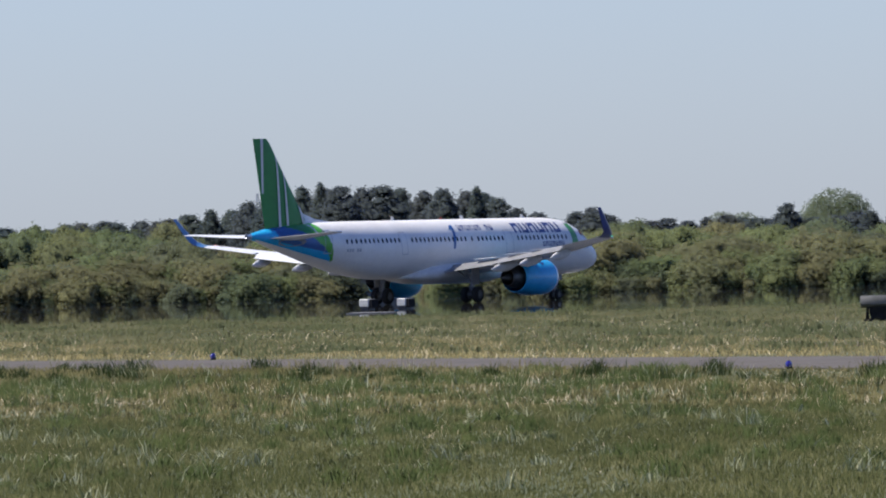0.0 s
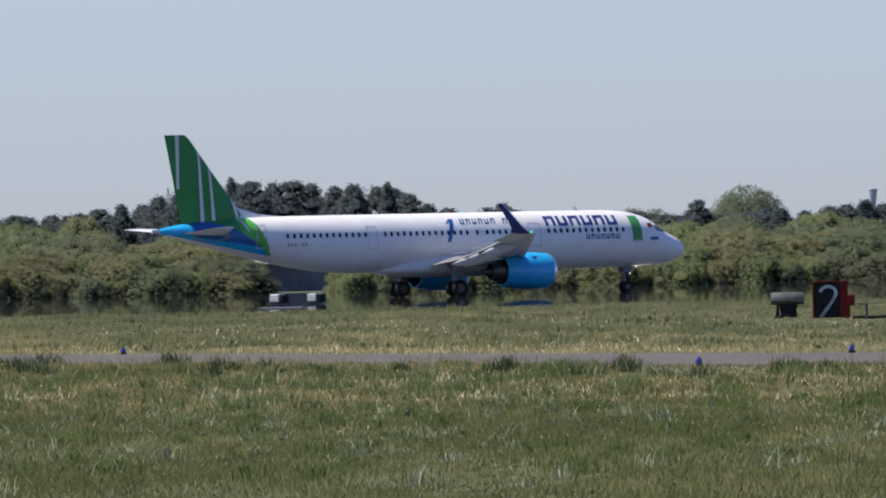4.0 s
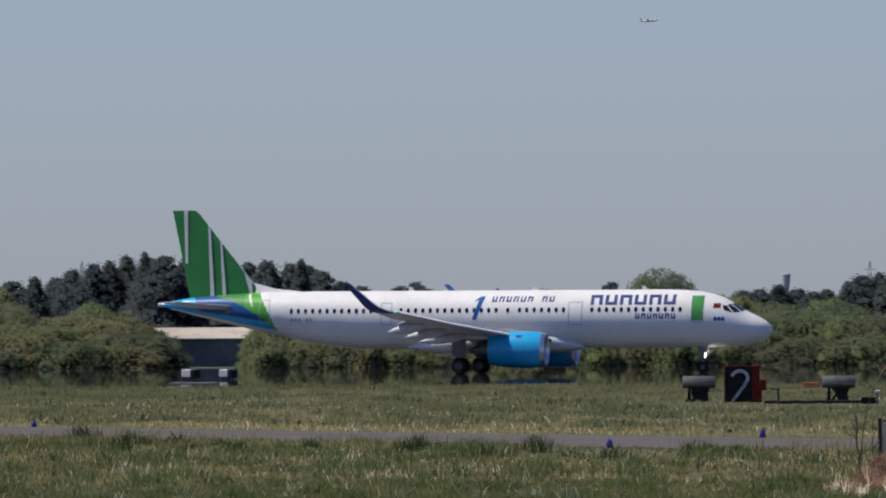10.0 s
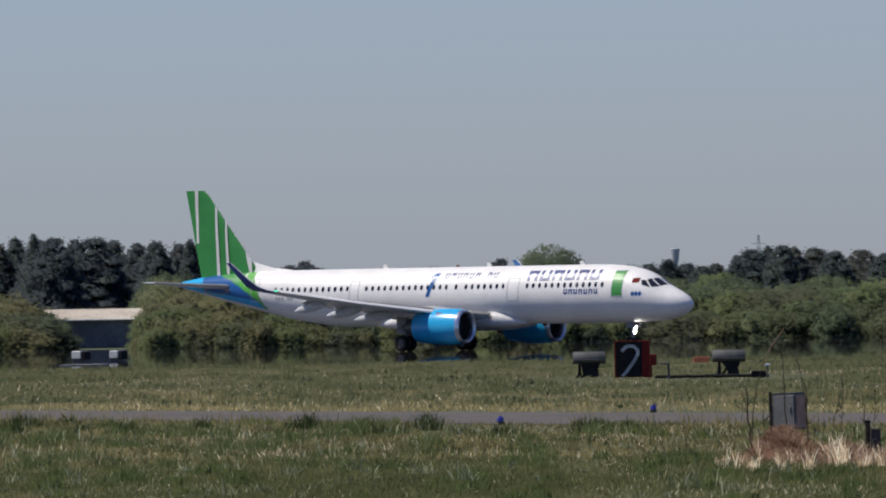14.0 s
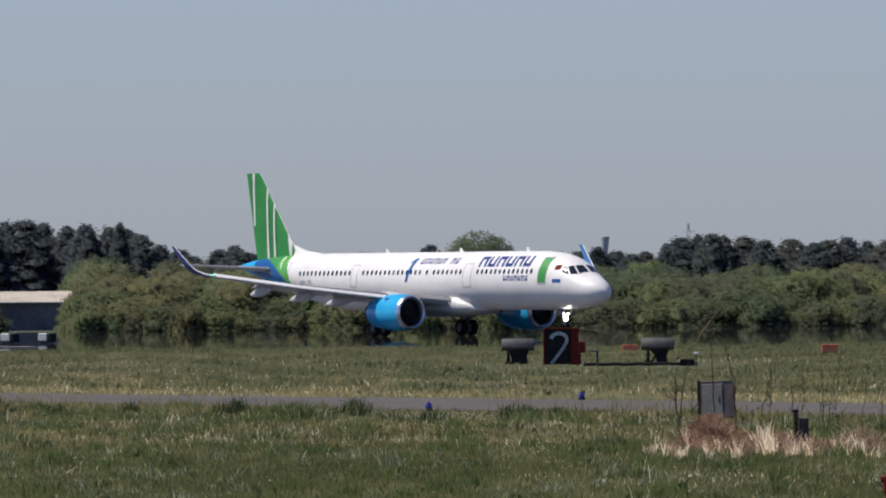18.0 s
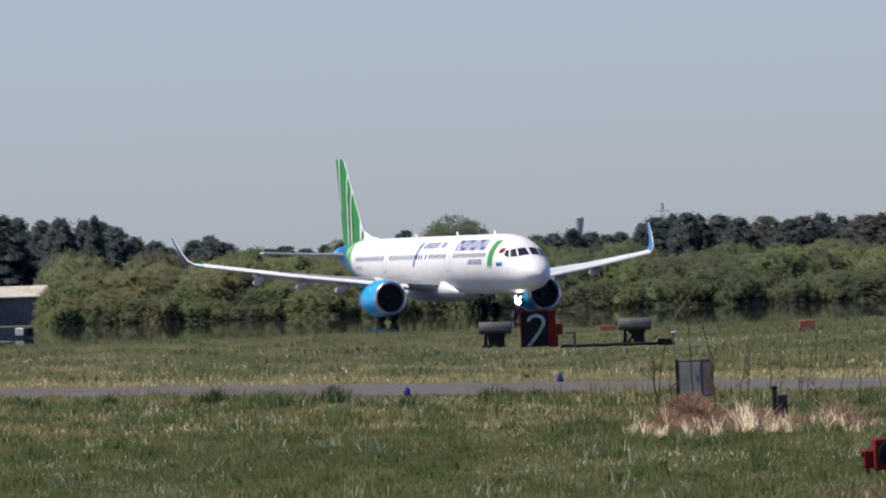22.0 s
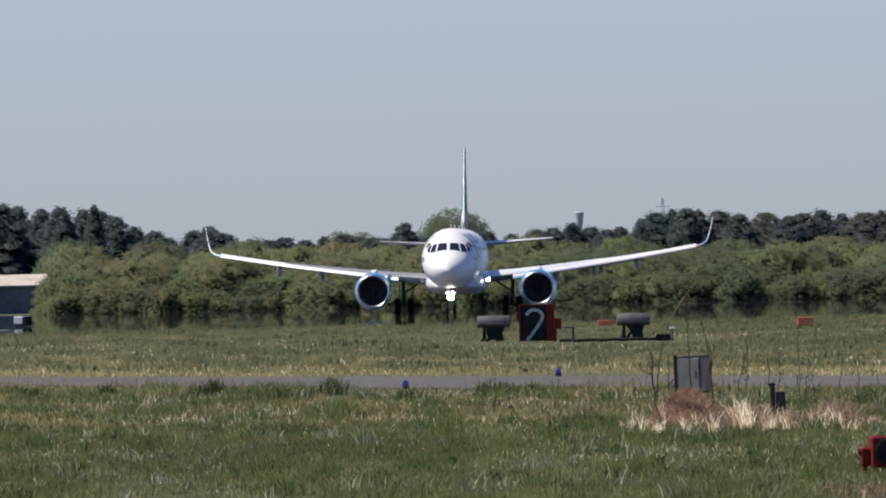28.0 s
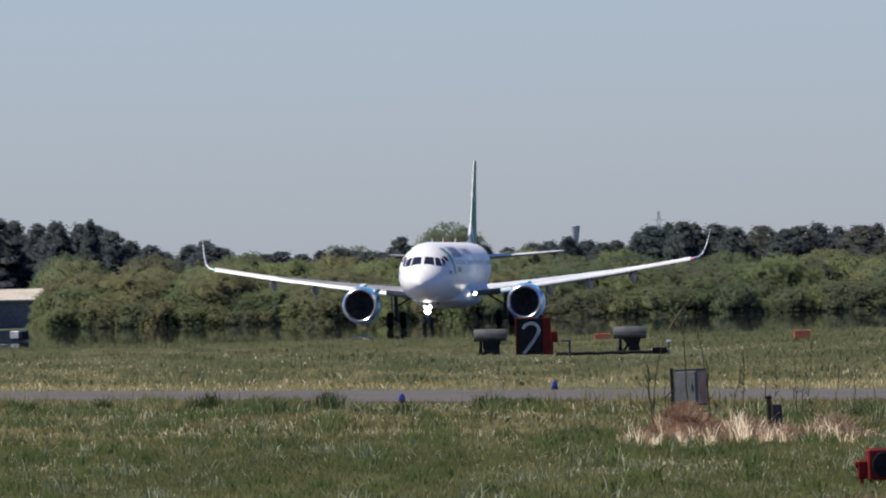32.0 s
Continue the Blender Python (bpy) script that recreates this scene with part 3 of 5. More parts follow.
def decal(shape, corners, side, lift=0.01, rows=5, cols=3):
    """A thin painted patch on the skin; corners as (u, z), in order round it."""
    (a, b_, c, d) = corners
    grid = []
    for i in range(rows + 1):
        s = i / rows
        line = []
        for j in range(cols + 1):
            q = j / cols
            u = (a[0] * (1 - q) + b_[0] * q) * (1 - s) + (d[0] * (1 - q) + c[0] * q) * s
            z = (a[1] * (1 - q) + b_[1] * q) * (1 - s) + (d[1] * (1 - q) + c[1] * q) * s
            line.append(hull_at(u, z, side, lift))
        grid.append(line)
    return shape.loft(grid, closed=False)


def rect(u0, u1, z0, z1, slant=0.0):
    return [(u0, z0), (u1, z0), (u1 - slant, z1), (u0 - slant, z1)]


def airfoil(c0=0.0, c1=1.0, n=9):
    """Chord fractions and half thicknesses round a slice of the section."""
    xs_ = [c0 + (c1 - c0) * 0.5 * (1 - math.cos(math.pi * k / (n - 1))) for k in range(n)]
    half = lambda x: 2.6 * (0.2969 * math.sqrt(max(x, 0)) - 0.126 * x - 0.3516 * x * x + 0.2843 * x ** 3 - 0.1015 * x ** 4) * 1.9
    return [(x, half(x)) for x in xs_] + [(x, -half(x) * 0.8) for x in reversed(xs_[1 if c0 == 0 else 0:-1 if c1 == 1 else len(xs_)])]


def panel(sections, c0=0.0, c1=1.0, drop=0.0, under=0):
    """A wing-like slab. sections: rows of (span, z, leading u, trailing u, thickness in metres)."""
    s = Shape()
    rings = []
    for i, (y, z, le, te, th) in enumerate(sections):
        j, k = max(i - 1, 0), min(i + 1, len(sections) - 1)
        dy, dz = sections[k][0] - sections[j][0], sections[k][1] - sections[j][1]
        m = math.hypot(dy, dz)
        ny, nz = (-dz / m, dy / m)
        ring = []
        for x, t in airfoil(c0, c1):
            u = le + (te - le) * x
            ring.append((-u, y + ny * t * th, z + nz * t * th - drop * (x - c0)))
        rings.append(ring)
    s.loft(rings)
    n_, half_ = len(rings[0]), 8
    for a in range(len(rings) - 1):                     # the lower skin takes the second material, darker to paint in its shade
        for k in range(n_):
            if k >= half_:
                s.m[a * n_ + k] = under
    return s


def wheel(parent, name, at, r, w):
    s = Shape().lathe([(-w / 2, r * 0.55), (-w / 2, r * 0.86), (-w * 0.36, r * 0.97), (-w * 0.15, r), (w * 0.15, r), (w * 0.36, r * 0.97), (w / 2, r * 0.86), (w / 2, r * 0.55)], "y", n=28)
    hub = new(name)
    hub.parent, hub.location = parent, at
    part("tyre", s, M_RUBBER, hub, smooth=True)
    k = Shape().lathe([(-w * 0.42, 0.02), (-w * 0.42, r * 0.2), (-w * 0.3, r * 0.24), (-w * 0.34, r * 0.5), (-w * 0.46, r * 0.56), (w * 0.46, r * 0.56), (w * 0.34, r * 0.5), (w * 0.3, r * 0.24),
                      (w * 0.42, r * 0.2), (w * 0.42, 0.02)], "y", n=20)
    for q in range(6):
        a = math.pi * q / 3
        k.tube((math.cos(a) * r * 0.38, -w * 0.4, math.sin(a) * r * 0.38), (math.cos(a) * r * 0.38, w * 0.4, math.sin(a) * r * 0.38), r * 0.05, n=6)
    part("rim", k, M_DARKMETAL, hub, "dark alloy rim", smooth=True)
    return hub


def lamp_(parent, name, at, r, glass=M_LAMP, note="lit lamp glass"):
    """A glass disc sunk in a dark cup, facing forward."""
    cup = part(name, Shape().lathe([(-0.16, r * 0.5), (-0.02, r * 1.12), (0.03, r * 1.15), (0.03, r * 1.0), (-0.01, r * 0.98)], "x", at, 18, caps=(True, False)), M_BLACK, parent, "dark lamp cup", smooth=True)
    disc = Shape().face([(at[0] + 0.0, at[1] + r * 0.97 * math.cos(a), at[2] + r * 0.97 * math.sin(a)) for a in [2 * math.pi * k / 18 for k in range(18)]])
    part("lamp_glass", disc, glass, cup if parent.parent is None else parent, note)


WHEELS = []


def airliner():
    root = thing("airliner", "white twin-engine airliner with green fin, blue tail cone and cyan engines", "airplane")

    # fuselage skin, painted by zones
    us = [0, 0.04, 0.1, 0.2, 0.35, 0.5, 0.7, 0.95, 1.2, 1.5, 1.8, 2.1, 2.4, 2.7, 3.0, 3.4, 3.8, 4.3, 5, 5.8, 6.6, 8] + [9.5 + 1.5 * k for k in range(16)] + \
         [33 + 0.1 * k for k in range(115)] + [44.46]
    rings = [[hull(u, 360 * k / 72) for k in range(72)] for u in us]

    def zone(x, y, z):
        u = -x
        t, bo = lerp(TOP, u), lerp(BOTTOM, u)
        low = (z - bo) / max(t - bo, 0.01)
        if u < lerp(GREEN_FROM, z) or (low < 0.13 and u < 43.9):
            return 0
        if u < lerp(BLUE_FROM, z):
            return 2 if u < 38.3 else 4
        if u > 42.1 - 0.5 * (1 - low) or low < 0.30:
            return 3
        return 1
    s = Shape().loft(rings, pick=zone, mat=3)
    body = part("fuselage", s, [M_WHITE, M_BLUE, M_LIME, M_CYAN, M_GREEN], root, smooth=True)

    # belly fairing under the wing
    s = Shape()
    rr = []
    for u, w, zb, zt in [(13.6, 0.9, 1.80, 2.0), (14.4, 1.6, 1.58, 2.5), (15.6, 2.02, 1.42, 2.95), (17.5, 2.14, 1.36, 3.0), (21.5, 2.14, 1.36, 3.0), (23.6, 2.02, 1.42, 2.8), (25.2, 1.6, 1.58, 2.4), (26.4, 0.8, 1.78, 2.0)]:
        rr.append([(-u, w * math.copysign(abs(math.cos(a)) ** 0.7, math.cos(a)), (zb + zt) / 2 + (zt - zb) / 2 * math.copysign(abs(math.sin(a)) ** 0.8, math.sin(a))) for a in [2 * math.pi * k / 32 for k in range(32)]])
    part("belly_fairing", s.loft(rr), M_BELLY, root, "pale grey wing root fairing", smooth=True)

    # cabin windows, doors and painted signs, on both sides
    rows = [(6.4, 13), (13.0, 0), (14.85, 7), (18.9, 1), (19.75, 14), (28.35, 13)]
    for side in (-1, 1):
        for u0, count in rows:
            for k in range(count):
                u = u0 + 0.533 * k
                w = Shape()
                ring = []
                for q in range(10):
                    a = 2 * math.pi * q / 10
                    ring.append(hull_at(u + 0.125 * math.cos(a), 4.52 + 0.19 * math.sin(a), side, 0.012))
                w.face(ring)
                part("cabin_window", w, M_GLASS, body)
        for u0, u1, z0, z1 in [(4.72, 5.62, 3.62, 5.5), (13.5, 14.5, 3.44, 5.1), (27.35, 28.15, 3.5, 5.1), (36.35, 37.15, 3.7, 5.35)]:
            d = Shape()
            for c in (rect(u0, u1, z0, z0 + 0.05), rect(u0, u1, z1 - 0.05, z1), rect(u0, u0 + 0.05, z0, z1), rect(u1 - 0.05, u1, z0, z1)):
                decal(d, c, side, 0.014)
            part("door_outline", d, M_LINE, body, "grey seam of a cabin door")
        d = decal(Shape(), rect(4.74, 5.60, 3.72, 5.48), side, 0.008, 8)
        part("green_stripe", d, M_DOORGREEN, body, "bright green painted upright stripe by the door")
        # the airline's name and slogan, as plain blocks
        for k in range(6):
            u0 = 6.75 + 1.06 * k
            d = Shape()
            for c in (rect(u0, u0 + 0.25, 4.86, 5.57), rect(u0 + 0.62, u0 + 0.87, 4.86, 5.57), rect(u0 + 0.25, u0 + 0.62, *((5.36, 5.57) if k % 2 else (4.86, 5.07)))):
                decal(d, c, side, 0.014, 3, 2)
            part("name_block", d, M_NAVY, body, "navy painted block")
        for k in range(7):
            d = Shape()
            u0 = 6.75 + 0.43 * k
            decal(d, rect(u0, u0 + 0.10, 3.87, 4.23), side, 0.012, 2, 1)
            decal(d, rect(u0 + 0.21, u0 + 0.31, 3.87, 4.23), side, 0.012, 2, 1)
            decal(d, rect(u0 + 0.10, u0 + 0.21, *((4.12, 4.23) if k % 2 else (3.87, 3.98))), side, 0.012, 1, 1)
            part("name_block", d, M_NAVY, body)
        for k in range(9):
            if k == 2:
                continue
            d = Shape()
            u0 = 15.6 + 0.52 * k
            for c in (rect(u0, u0 + 0.11, 5.1, 5.5, 0.06), rect(u0 + 0.25, u0 + 0.36, 5.1, 5.5, 0.06), rect(u0 + 0.1, u0 + 0.26, *((5.38, 5.5) if k % 2 else (5.1, 5.22)))):
                decal(d, c, side, 0.012, 2, 1)
            part("slogan_block", d, M_NAVY, body)
        d = decal(Shape(), [(21.2, 3.85), (21.5, 3.85), (20.95, 5.5), (20.6, 5.5)], side, 0.014, 8)
        decal(d, [(20.95, 5.5), (21.3, 5.25), (21.3, 5.12), (20.98, 5.3)], side, 0.014, 3)
        part("slogan_stroke", d, M_BLUE, body, "blue slanted painted stroke")
        d = decal(Shape(), rect(3.55, 4.05, 4.6, 4.93), side, 0.014, 3)
        part("flag", d, M_RED, body, "small red painted flag")
        for k in range(3):
            d = Shape()
            d.face([hull_at(3.35 + 0.27 * k + 0.13 * math.cos(a), 3.83 + 0.16 * math.sin(a), side, 0.012) for a in [2 * math.pi * q / 12 for q in range(12)]])
            part("badge", d, M_BLUE, body, "small round blue badge")
        for k in range(6):
            if k == 2:
                continue
            part("registration_bar", decal(Shape(), rect(33.2 + 0.28 * k, 33.38 + 0.28 * k, 3.78, 4.02), side, 0.012, 2, 1), M_LINE, body)
        e = Shape()
        e.face([hull_at(40.5 + 1.35 * math.cos(a), 4.58 - 0.02 * math.cos(a) + 0.3 * math.sin(a), side, 0.02) for a in [2 * math.pi * q / 28 for q in range(28)]])
        # the plate's grey is darkened for the shade at the tailplane
        part("tailplane_plate", e, M_UNDERSHADE, body, "bare grey plate round the tailplane root")
        # cockpit panes
        for c in ([(1.95, 4), (2.12, 33), (2.85, 24), (2.7, 4)], [(2.18, 37), (2.6, 53), (3.1, 39), (2.92, 27)], [(2.68, 56), (3.3, 59), (3.45, 46), (3.16, 42)]):
            w = Shape()
            g_ = []
            for i in range(4):
                q = i / 3
                line = []
                for j in range(4):
                    k = j / 3
                    u = (c[0][0] * (1 - k) + c[1][0] * k) * (1 - q) + (c[3][0] * (1 - k) + c[2][0] * k) * q
                    a = (c[0][1] * (1 - k) + c[1][1] * k) * (1 - q) + (c[3][1] * (1 - k) + c[2][1] * k) * q
                    line.append(hull(u, side * a, 0.015))
                g_.append(line)
            part("cockpit_pane", w.loft(g_, closed=False), M_GLASS, body, "dark cockpit pane")
    for u in (9.0, 17.0, 26.0):
        part("antenna", Shape().loft([[(-u, -0.02, 5.9), (-u - 0.45, -0.02, 5.9), (-u - 0.45, 0.02, 5.9), (-u, 0.02, 5.9)], [(-u - 0.25, -0.01, 6.22), (-u - 0.5, -0.01, 6.22), (-u - 0.5, 0.01, 6.22), (-u - 0.25, 0.01, 6.22)]]),
             M_WHITE, body, "small white blade antenna")
    part("belly_beacon", Shape().lathe([(1.81, 0.16), (1.70, 0.13), (1.64, 0.05)], "z", (-12.6, 0, 0), 12, caps=(True, True)), M_RED, body, "small red belly beacon")
    part("beacon", Shape().lathe([(5.93, 0.14), (6.02, 0.12), (6.09, 0.05)], "z", (-20.0, 0, 0), 12, caps=(True, True)), M_RED, body, "small red beacon dome")
    part("exhaust_cone", Shape().lathe([(-44.3, 0.17), (-44.9, 0.12), (-44.87, 0.08), (-44.4, 0.07)], "x", (0, 0, 5.03), 16, caps=(True, True)), M_METAL, body, "bright metal exhaust of the tail unit", smooth=True)

    # fin, rudder and dorsal fillet
    fin = [(5.3, 36.85, 42.45, 0.5), (6.3, 37.62, 42.68, 0.44), (9.0, 39.78, 43.2, 0.3), (11.5, 41.72, 43.7, 0.18), (11.81, 42.1, 43.76, 0.13)]

    def upright(c0, c1, rows_=fin, widen=0.0):
        rings_ = []
        for z, le, te, th in rows_:
            rings_.append([(-(le + (te - le) * x), t * th * 1.1 + math.copysign(widen, t), z) for x, t in airfoil(c0, c1)])
        return Shape().loft(rings_)
    f = part("fin", upright(0, 0.68), M_GREEN, root, "leaf green tail fin with white vertical stripes", smooth=True)
    part("leading_edge", upright(0.0, 0.010, widen=0.012), M_BELLY, root, "pale metal leading edge of the fin", smooth=True)
    part("rudder", upright(0.6805, 1.0), M_GREEN, root, "leaf green rudder", smooth=True)
    fil = [[(-34.4, y, 5.9 + 0.02) for y in (-0.03, 0.03)] + [(-34.4, 0, 5.96)], [(-36.2, y, 5.85) for y in (-0.16, 0.16)] + [(-36.2, 0, 6.15)], [(-37.9, y, 5.8) for y in (-0.17, 0.17)] + [(-37.9, 0, 6.62)]]
    part("dorsal_fillet", Shape().loft(fil), M_WHITE, root, "white fillet before the fin", smooth=True)

    def fin_y(u, z):
        le, te, th = (float(np.interp(z, [r_[0] for r_ in fin], [r_[k] for r_ in fin])) for k in (1, 2, 3))
        x = min(max((u - le) / (te - le), 0.0), 1.0)
        t = 2.6 * 1.9 * (0.2969 * math.sqrt(x) - 0.126 * x - 0.3516 * x * x + 0.2843 * x ** 3 - 0.1015 * x ** 4)
        return t * th * 1.1 + 0.012, le, te
    for side in (-1, 1):
        for u1, u0, w1, w0, z1, z0 in [(42.78, 42.75, 0.3, 0.2, 11.8, 8.0), (41.06, 40.84, 0.17, 0.3, 10.72, 5.55), (40.2, 39.94, 0.14, 0.28, 9.65, 5.6), (38.34, 37.95, 0.5, 0.22, 7.6, 5.75)]:
            s = Shape()
            g_ = []
            for i in range(17):
                z = z0 + (z1 - z0) * i / 16
                um, w = u0 + (u1 - u0) * i / 16, w0 + (w1 - w0) * i / 16
                line = []
                for q in (0, 0.5, 1):
                    _, le, te = fin_y(um, z)
                    u = min(max(um - w / 2 + w * q, le + 0.01), te - 0.02)
                    line.append((-u, side * fin_y(u, z)[0], z))
                g_.append(line)
            part("fin_stripe", s.loft(g_, closed=False), M_BELLY, f, "white vertical stripe")
        part("tail_stripe", decal(Shape(), [(37.62, 4.88), (37.76, 4.88), (38.1, 5.74), (37.88, 5.76)], side, 0.012, 8), M_BELLY, body, "thin white curved stripe")

    for side in (-1, 1):
        # wing
        main = [(side * y, z, le, te, th) for y, z, le, te, th in [(1.5, 2.45, 15.6, 23.4, 0.95), (4.0, 2.72, 17.0, 23.3, 0.72), (6.4, 3.0, 18.25, 23.2, 0.58), (11.5, 3.62, 21.1, 24.4, 0.38), (16.7, 4.40, 23.95, 25.65, 0.22)]]
        wing = part("wing", panel(main, 0.0, 0.76, under=1), [M_WING, M_UNDERSHADE], root, "pale grey swept wing", smooth=True)
        part("slat", panel([(y, z - th * 0.42, le - 0.40, le + (te - le) * 0.10, th * 0.46) for y, z, le, te, th in main[1:]], drop=-0.26), M_WHITE, root, "white drooped leading edge slat", smooth=True)
        cut = lambda y0, y1: [tuple(float(np.interp(abs(y), [abs(r_[0]) for r_ in main], [r_[k] for r_ in main])) if k else side * abs(y) for k in range(5)) for y in (y0, (y0 + y1) / 2, y1)]
        part("flap", panel(cut(2.3, 6.35), 0.765, 1.0, drop=1.5, under=1), [M_WING, M_UNDERSHADE], root, "inner flap", smooth=True)
        part("flap", panel(cut(6.45, 12.9), 0.765, 1.0, drop=1.3, under=1), [M_WING, M_UNDERSHADE], root, "outer flap", smooth=True)
        part("aileron", panel(cut(13.0, 16.6), 0.765, 1.0, under=1), [M_WING, M_UNDERSHADE], root, "pale grey aileron", smooth=True)
        lip = [(side * y, z, le, te, th) for y, z, le, te, th in [(16.7, 4.40, 23.95, 25.65, 0.2), (17.15, 4.52, 24.5, 25.85, 0.16), (17.45, 4.78, 25.1, 26.12, 0.12), (17.62, 5.25, 25.7, 26.5, 0.09), (17.78, 5.9, 26.45, 27.05, 0.07), (17.88, 6.46, 27.08, 27.5, 0.05)]]
        part("winglet", panel(lip), M_NAVY if side < 0 else M_STEELBLUE, root, "tall curved blue winglet", smooth=True)
        part("winglet_edge", panel([(y + side * 0.004, z, le - 0.03, le + 0.12, th * 0.75) for y, z, le, te, th in lip]), M_WHITE, root, "bright leading edge of the winglet", smooth=True)
        part("tip_lamp", Shape().box(-24.25, -23.95, side * 16.75 - 0.12, side * 16.75 + 0.12, 4.40, 4.47, 0.02), M_GREENLAMP if side < 0 else M_REDLAMP, root, "small wing tip lamp")
        for y, ln in ((6.9, 3.6), (9.6, 3.2), (12.6, 2.7)):
            _, z, le, te, th = cut(y, y)[0]
            s = Shape()
            rr = [[(-(te - ln * 0.72 + ln * q), side * y + 0.24 * w * math.cos(a), z - 0.36 - 0.42 * q + 0.34 * w * math.sin(a)) for a in [2 * math.pi * k / 12 for k in range(12)]]
                  for q, w in ((0, 0.05), (0.12, 0.6), (0.35, 1.0), (0.65, 0.95), (0.88, 0.5), (1.0, 0.06))]
            part("flap_fairing", s.loft(rr), M_POD, wing, "grey pod under the flap", smooth=True)
        for y in (5.2, 8.0, 10.4):
            _, z, le, te, th = cut(y, y)[0]
            part("spoiler", Shape().loft([[(-(te - 1.35), side * (y - 0.9), z + th * 0.34), (-(te - 1.35), side * (y + 0.9), z + 0.1 + th * 0.34), (-(te - 0.75), side * (y + 0.9), z + 0.1 + th * 0.26), (-(te - 0.75), side * (y - 0.9), z + th * 0.26)],
                                         [(-(te - 1.35), side * (y - 0.9), z + th * 0.36), (-(te - 1.35), side * (y + 0.9), z + 0.1 + th * 0.36), (-(te - 0.75), side * (y + 0.9), z + 0.1 + th * 0.29), (-(te - 0.75), side * (y - 0.9), z + th * 0.29)]]),
                 M_BELLY, wing, "grey spoiler plate")
        # tailplane
        tail = [(side * y, z, le, te, th) for y, z, le, te, th in [(0.5, 4.86, 38.9, 42.7, 0.42), (3.4, 5.02, 40.5, 43.1, 0.28), (6.0, 5.2, 41.85, 43.45, 0.16), (6.22, 5.22, 42.15, 43.45, 0.1)]]
        part("tailplane", panel(tail, 0, 0.7, under=1), [M_WING, M_UNDERSHADE], root, "pale grey tailplane", smooth=True)
        part("elevator", panel(tail, 0.705, 1.0, under=1), [M_WING, M_UNDERSHADE], root, "pale grey elevator", smooth=True)

        # engine
        cy = side * 5.73
        eng = new("engine")
        eng.parent, eng.location = root, (-15.35, cy, 1.70)
        tagged(eng, "cyan jet engine with bright metal inlet lip")
        prof = [(-0.3, 1.225), (-0.6, 1.26), (-1.0, 1.29), (-1.6, 1.305), (-2.2, 1.29), (-3.0, 1.23), (-3.7, 1.13), (-4.1, 1.05), (-4.1, 1.0), (-3.4, 1.02)]
        cowl = part("cowl", Shape().lathe(prof, n=48), M_CYAN, eng, "glossy cyan engine cowl", smooth=True)
        part("inlet_lip", Shape().lathe([(-0.42, 0.95), (-0.2, 0.965), (-0.06, 1.01), (0.0, 1.08), (-0.03, 1.14), (-0.12, 1.185), (-0.3, 1.227)], n=48), M_METAL, eng, "polished metal inlet lip", smooth=True)
        part("inlet_duct", Shape().lathe([(-0.42, 0.95), (-1.15, 0.98)], n=40), M_INLET, eng, "dark inlet duct", smooth=True)
        fan = Shape().lathe([(-1.1, 0.97), (-1.12, 0.02)], n=36)
        part("fan_disc", fan, M_INLET, eng, "dark fan disc")
        for k in range(18):
            a = 2 * math.pi * k / 18
            p0, p1 = (0.3, 0.95)
            blade = Shape().face([(-1.0, p0 * math.cos(a), p0 * math.sin(a)), (-0.92, p1 * math.cos(a + 0.1), p1 * math.sin(a + 0.1)), (-1.09, p1 * math.cos(a + 0.32), p1 * math.sin(a + 0.32)), (-1.09, p0 * math.cos(a + 0.3), p0 * math.sin(a + 0.3))])
            part("fan_blade", blade, M_INLET, eng)
        part("spinner", Shape().lathe([(-0.55, 0.02), (-0.65, 0.12), (-0.85, 0.24), (-1.05, 0.3)], n=24, caps=(True, False)), M_INLET, eng, smooth=True)
        part("core_nozzle", Shape().lathe([(-3.3, 0.86), (-4.2, 0.74), (-5.0, 0.58), (-5.02, 0.52), (-4.4, 0.52)], n=32), M_DARKMETAL, eng, "dark hot section nozzle", smooth=True)
        part("exhaust_plug", Shape().lathe([(-4.4, 0.4), (-5.1, 0.3), (-5.9, 0.04)], n=24, caps=(False, True)), M_DARKMETAL, eng, smooth=True)
        part("strake", Shape().loft([[(-1.2, -side * 0.93, 0.92), (-2.3, -side * 0.93, 0.92), (-2.3, -side * 0.96, 0.9)], [(-1.7, -side * 1.15, 1.18), (-2.3, -side * 1.15, 1.18), (-2.3, -side * 1.17, 1.17)]]), M_CYAN, eng)
        vent = Shape()
        vent.face([(-1.5 - 0.34 * q, side * 1.312 * math.sin(radians(a)), 1.312 * math.cos(radians(a))) for q, a in ((0, 40), (1.6, 36), (1.6, 46), (0.9, 52))])
        part("cowl_vent", vent, M_NAVY, eng, "dark vent mark on the cowl")
        py = Shape().loft([[(0.0 - 1.4, -0.12, 1.2), (-1.4, 0.12, 1.2), (-1.4, 0.1, 1.32), (-1.4, -0.1, 1.32)], [(-3.2, -0.24, 0.9), (-3.2, 0.24, 0.9), (-3.2, 0.22, 1.5), (-3.2, -0.22, 1.5)],
                           [(-5.2, -0.24, 0.75), (-5.2, 0.24, 0.75), (-5.2, 0.2, 1.35), (-5.2, -0.2, 1.35)], [(-7.0, -0.08, 0.85), (-7.0, 0.08, 0.85), (-7.0, 0.06, 1.2), (-7.0, -0.06, 1.2)]])
        part("pylon", py, M_BELLY, eng, "grey engine pylon", smooth=True)

        # main gear
        gear = new("main_gear")
        gear.parent, gear.location = root, (-22.0, side * 3.8, 0)
        tagged(gear, "main landing gear leg with two wheels")
